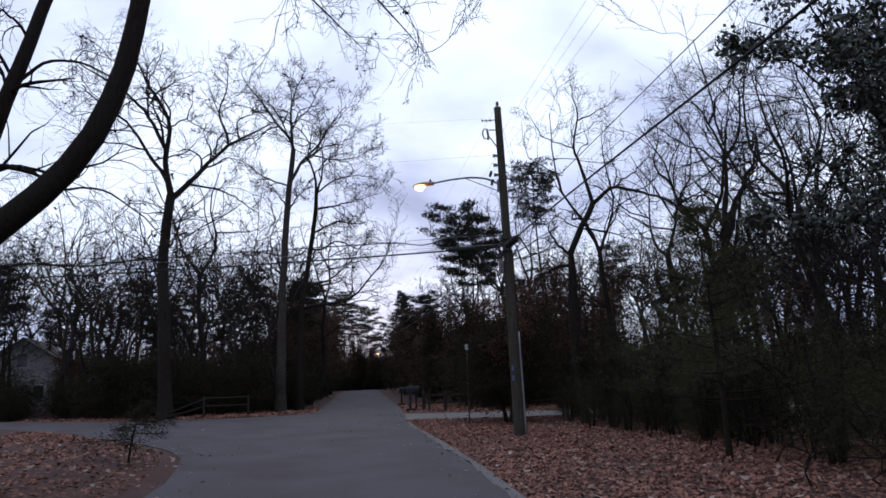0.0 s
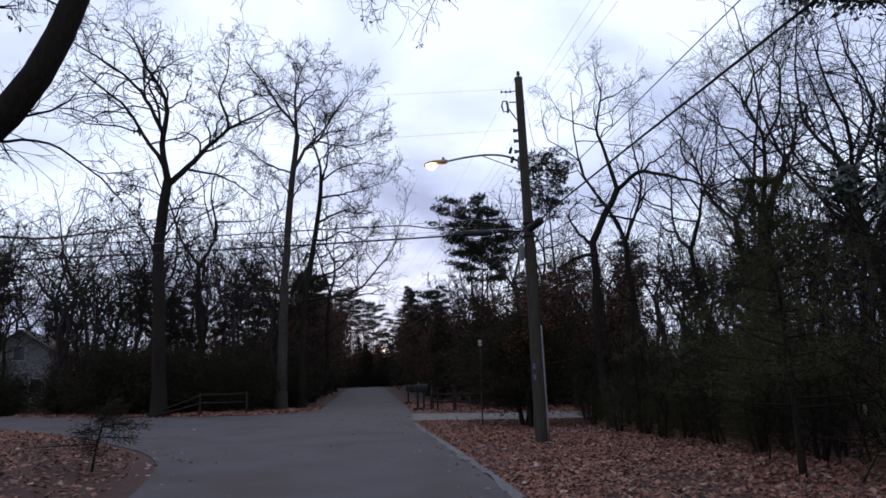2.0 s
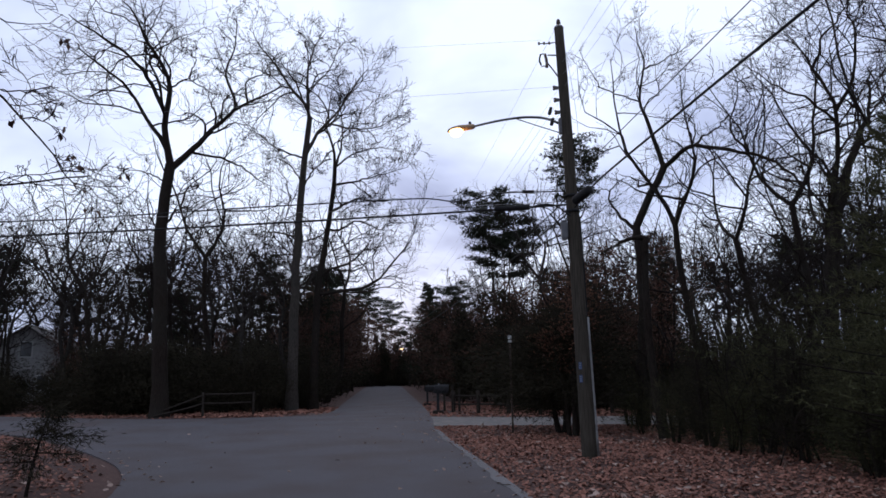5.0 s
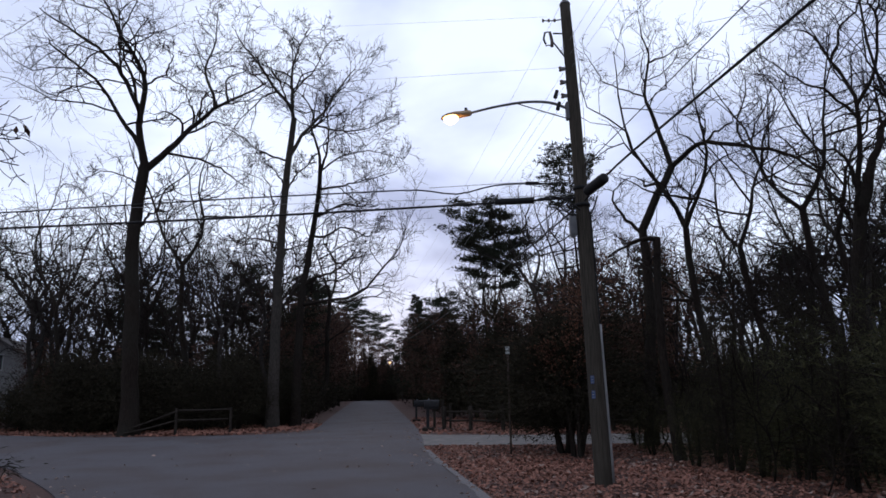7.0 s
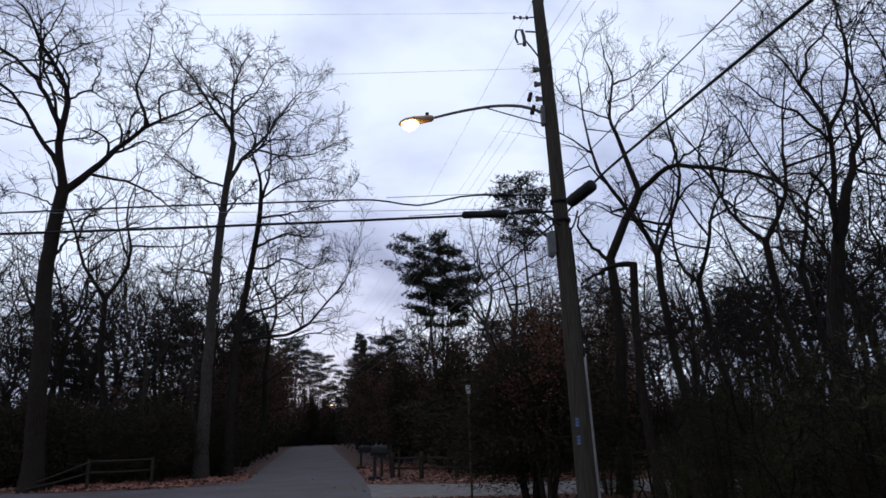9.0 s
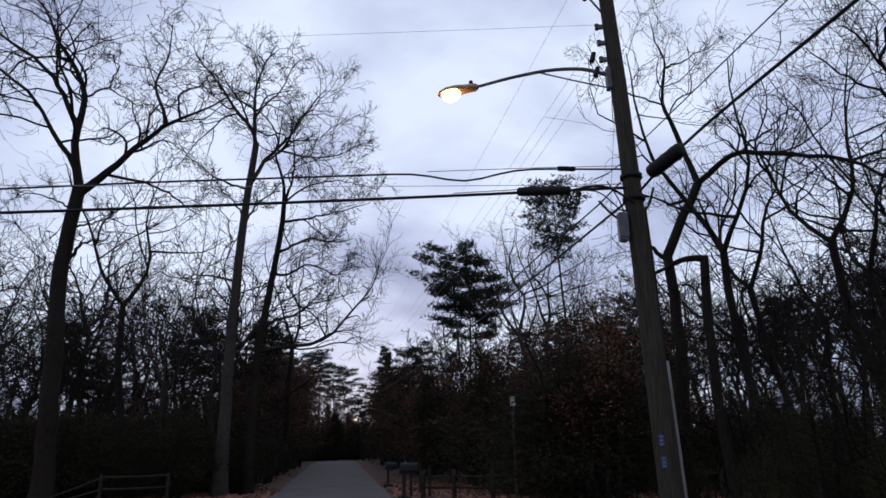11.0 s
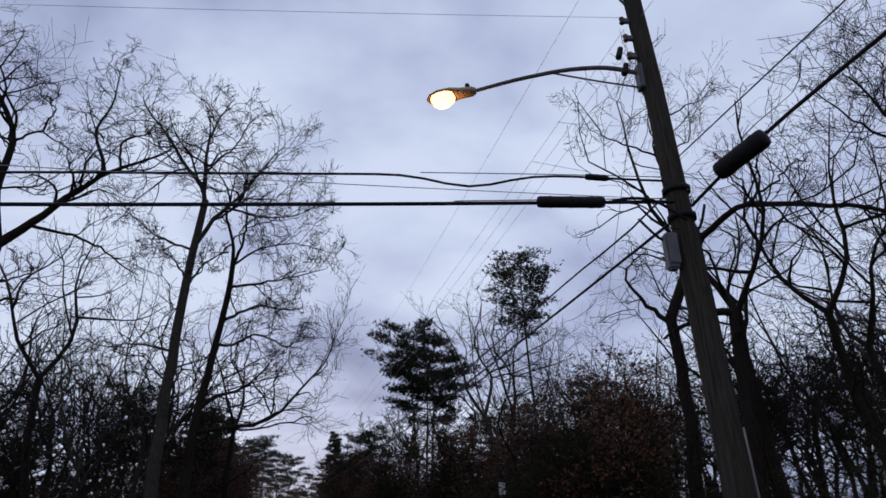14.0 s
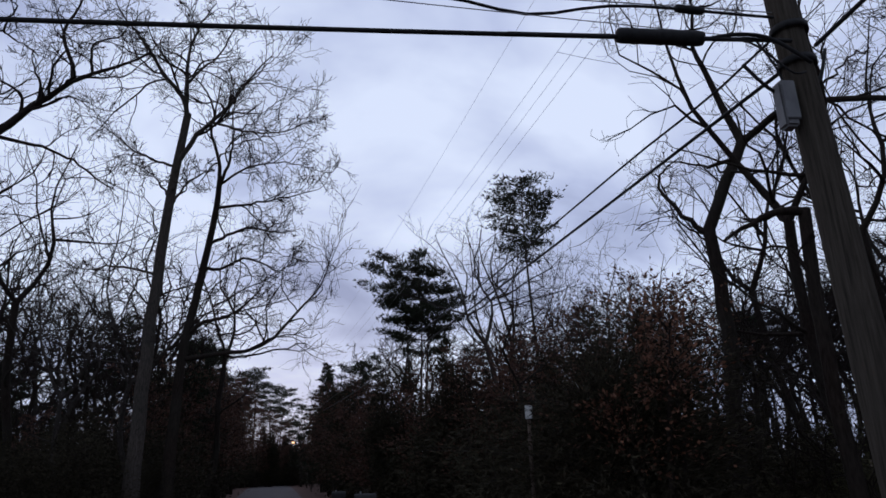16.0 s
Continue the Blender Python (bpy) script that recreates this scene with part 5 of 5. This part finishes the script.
yard_fence = thing("rail_fence", "low dark split-rail fence beyond the driveway", "fence")
fence_line = [(-3.0, 17.0), (-1.9, 16.6), (-0.6, 16.0), (0.7, 15.4), (2.1, 15.1), (3.6, 14.9), (5.2, 14.7), (6.8, 14.5)]
for x, y in fence_line:
    wooden_post("post", x, y, 0.95, 0.09, yard_fence)
for (x0, y0), (x1, y1) in zip(fence_line[:-1], fence_line[1:]):
    for z in (0.72, 0.36):
        piece("rail", tube_mesh("rail", [(x0, y0, z), ((x0 + x1) / 2, (y0 + y1) / 2, z - 0.02), (x1, y1, z)], 0.045, 0.045, RAIL, 5, 6), yard_fence)


def mailbox(x, y, turn_z):
    box = thing("mailbox", "black mailbox on a dark wooden post", "mailbox", "", (x, y, stand(x, y)))
    box.rotation_euler = (0, 0, turn_z)
    piece("post", boxmesh("post", (0.11, 0.11, 1.1), MAILM, (0, 0, 0.5), 0.012), box)
    piece("arm", boxmesh("arm", (0.09, 0.55, 0.09), MAILM, (0, -0.12, 0.82), 0.01), box)
    prof = [(-0.11, 0.0), (0.11, 0.0)] + [(0.11 * math.cos(a), 0.13 + 0.11 * math.sin(a)) for a in np.linspace(0, math.pi, 10)]
    n = len(prof)
    verts = [(px, yy, 0.87 + pz) for yy in (-0.42, 0.12) for px, pz in prof]
    quads = [(k, (k + 1) % n, (k + 1) % n + n, k + n) for k in range(n)]
    body = piece("body", mesh_of("body", verts, [np.array(quads), np.arange(n)[None, ::-1], (np.arange(n) + n)[None]], MAILM, False), box)
    piece("flag", boxmesh("flag", (0.012, 0.05, 0.2), BOXM, (0.125, -0.05, 1.06), 0.003), body, "small mailbox flag")
    piece("foot", boxmesh("foot", (0.42, 0.42, 0.14), RAIL, (0, 0, 0.05), 0.02), box)
    return box


mailbox(-3.66, 16.2, radians(95)).scale = (1.12, 1.12, 1.12)
mailbox(-4.6, 24.8, radians(95))
for x, y, tall in ((-3.45, 18.5, 1.2), (-3.1, 19.6, 1.1), (-2.75, 18.2, 1.0)):
    marker = thing("fence_post", "dark wooden post beside the mailbox", "post", "posts by the mailbox", (x, y, stand(x, y)))
    piece("post", boxmesh("post", (0.11, 0.11, tall + 0.1), RAIL, (0, 0, tall / 2), 0.012), marker)
    piece("post_cap", boxmesh("post_cap", (0.13, 0.13, 0.03), RAIL, (0, 0, tall + 0.065), 0.008), marker)

sign = thing("street_sign", "thin metal post topped by a small pale plate", "sign", "", (-1.1, 6.1, stand(-1.1, 6.1)))
piece("post", tube_mesh("post", [(0, 0, -0.1), (0, 0, 1.4), (0, 0, 2.62)], 0.028, 0.028, SIGNPOST, 6, 10), sign)
piece("bracket", boxmesh("bracket", (0.05, 0.05, 0.08), GALV, (0, 0, 2.62), 0.008), sign)
plate = piece("sign_plate", boxmesh("sign_plate", (0.11, 0.03, 0.2), SIGNM, (0, -0.05, 2.7), 0.004), sign, "small pale metal plate")
plate.rotation_euler = (0, 0, radians(-8))

# the far street lamp at the end of the road
far_lamp = thing("street_lamp", "distant lit street lamp over the road", "street lamp", "", (-10.9, 100, 0))
piece("pole", tube_mesh("pole", [(0, 0, 0), (0, 0, 4), (0, 0, 6.6)], 0.14, 0.1, POLE, 8, 8), far_lamp)
piece("arm", tube_mesh("arm", [(0, 0, 5.8), (-1.0, 0, 6.15), (-2.0, 0, 6.2)], 0.03, 0.03, GALV, 8, 6), far_lamp)
far_head = piece("lamp_head", egg("lamp_head", [(-0.3, 0.05, 0.05, 0.05), (0.0, 0.16, 0.1, 0.03), (0.3, 0.1, 0.06, 0.02)], LAMPBODY, 10), far_lamp)
far_head.location = (-2.1, 0, 6.15)
piece("lens", egg("lens", [(-0.18, 0.06, 0.01, 0.07), (0.0, 0.17, 0.01, 0.18), (0.18, 0.06, 0.01, 0.07)], FARGLOW, 10), far_head)

# the house behind the trees
house = thing("house", "pale gabled house far behind bare trees", "house", "", (-39.5, 45, 0))
hw, hd, eave, ridge = 2.9, 5.0, 4.2, 6.1
hv = [(-hw, -hd, 0), (hw, -hd, 0), (hw, -hd, eave), (0, -hd, ridge), (-hw, -hd, eave), (-hw, hd, 0), (hw, hd, 0), (hw, hd, eave), (0, hd, ridge), (-hw, hd, eave)]
bm = bmesh.new()
bv = [bm.verts.new(x) for x in hv]
for f in ((0, 1, 2, 3, 4), (9, 8, 7, 6, 5), (1, 6, 7, 2), (5, 0, 4, 9)):
    bm.faces.new([bv[k] for k in f])
me = bpy.data.meshes.new("wall")
bm.to_mesh(me)
bm.free()
me.materials.append(SIDING)
piece("wall", me, house)
for side in (-1, 1):
    slope = math.atan2(ridge - eave, hw)
    ob = piece("roof", boxmesh("roof", (math.hypot(hw, ridge - eave) + 0.5, hd * 2 + 0.8, 0.14), ROOFM, (0, 0, 0), 0.02), house)
    ob.location = (side * hw * 0.53, 0, (eave + ridge) / 2 + 0.0)
    ob.rotation_euler = (0, side * slope, 0)
for x, z in ((-1.5, 1.6), (1.4, 1.6), (0.0, 4.3)):
    win = piece("window", boxmesh("window", (0.95, 0.05, 1.3), SIGNM, (x, -hd - 0.02, z), 0.01), house)
    piece("pane", boxmesh("pane", (0.8, 0.02, 1.12), GLASSM, (x, -hd - 0.05, z), 0.004), win)
house.rotation_euler = (0, 0, radians(18))

# ---- fallen leaves ----


def litter(name, label, count, box, mat, seed, size, near=0.0, edge=None):
    g = np.random.default_rng(seed)
    p = np.stack([box[0] + (box[1] - box[0]) * g.random(count * 3), box[2] + (box[3] - box[2]) * g.random(count * 3)], -1)
    gap = road_gap(p)
    patch = np.clip(smooth_noise(p, 0.9, seed + 1) * 0.45 + 0.65, 0.08, 1)
    keep = (gap > near) & (g.random(len(p)) < patch)
    p, gap = p[keep][:count], gap[keep][:count]
    z = height(p) + 0.008 + 0.03 * g.random(len(p)) * np.clip(gap / 0.5, 0.2, 1)
    n = len(p)
    a = g.random(n) * 6.28
    d = np.stack([np.cos(a), np.sin(a), g.normal(size=n) * 0.35], -1)
    d = unit(d)
    s = unit(np.cross(d, np.array([0, 0, 1.0]) + g.normal(size=(n, 3)) * 0.3))
    up = np.cross(s, d)
    c = np.c_[p, z]
    ln = (size * (0.55 + 0.8 * g.random(n)))[:, None]
    wd = ln * (0.26 + 0.16 * g.random(n))[:, None]
    curl = (g.normal(size=n) * 0.16)[:, None]
    v = np.stack([c - d * ln * 0.5 + up * ln * curl, c - d * ln * 0.12 + s * wd, c + d * ln * 0.2 + s * wd * 0.8, c + d * ln * 0.5 + up * ln * curl * 1.3, c + d * ln * 0.2 - s * wd * 0.8, c - d * ln * 0.12 - s * wd], 1)
    v[:, :, 2] = np.maximum(v[:, :, 2], z[:, None] - 0.012)
    q = np.arange(n * 6).reshape(n, 6)
    f = np.concatenate([q[:, [0, 1, 2, 3]], q[:, [0, 3, 4, 5]]])
    return tagged(new(name, mesh_of(name, v.reshape(-1, 3), [f], mat, False)), label, "fallen leaves", kind="stuff")


litter("fallen_leaves", "carpet of dry brown oak leaves on the verge", 54000, (-4.2, 7.5, -17, 8.6), LITTER, 201, 0.076)
litter("fallen_leaves", "dry brown oak leaves on the near verge", 10500, (-15, -5.4, -15, 5), LITTER, 202, 0.085, 0.35)
litter("fallen_leaves", "dry brown leaves along the side street", 9000, (-26, -8.8, 15.5, 24), LITTER, 203, 0.15)
litter("fallen_leaves", "dry brown leaves beyond the driveway", 9000, (-5, 8, 12.5, 30), LITTER, 204, 0.15)
litter("pale_leaves", "scattered bleached leaves on the verge", 1300, (-3.9, 5, -15, 8), PALE_LEAF, 205, 0.11)
litter("pale_leaves", "scattered bleached leaves on the near verge", 380, (-14, -5.5, -14, 4), PALE_LEAF, 206, 0.11)


def strays(count, seed):
    """Single leaves lying on the asphalt, thicker towards its edges."""
    g = np.random.default_rng(seed)
    p = np.stack([-12 + 11 * g.random(count * 8), -14 + 32 * g.random(count * 8)], -1)
    ok = inside(p, ROAD)
    p = p[ok]
    edge = distance(p, ROAD)
    p = p[g.random(len(p)) < np.exp(-edge / 0.35) + 0.03][:count]
    n = len(p)
    a = g.random(n) * 6.28
    d = np.stack([np.cos(a), np.sin(a), np.zeros(n)], -1)
    v, f = blades(np.c_[p, np.full(n, 0.008)], d, 0.1, 0.03, 0.08, g)
    v[:, 2] = np.abs(v[:, 2] - 0.006) + 0.006
    return tagged(new("stray_leaves", mesh_of("stray_leaves", v, [f], PALE_LEAF, False)), "single dry leaves lying on the asphalt", "fallen leaves", kind="stuff")


strays(420, 207)
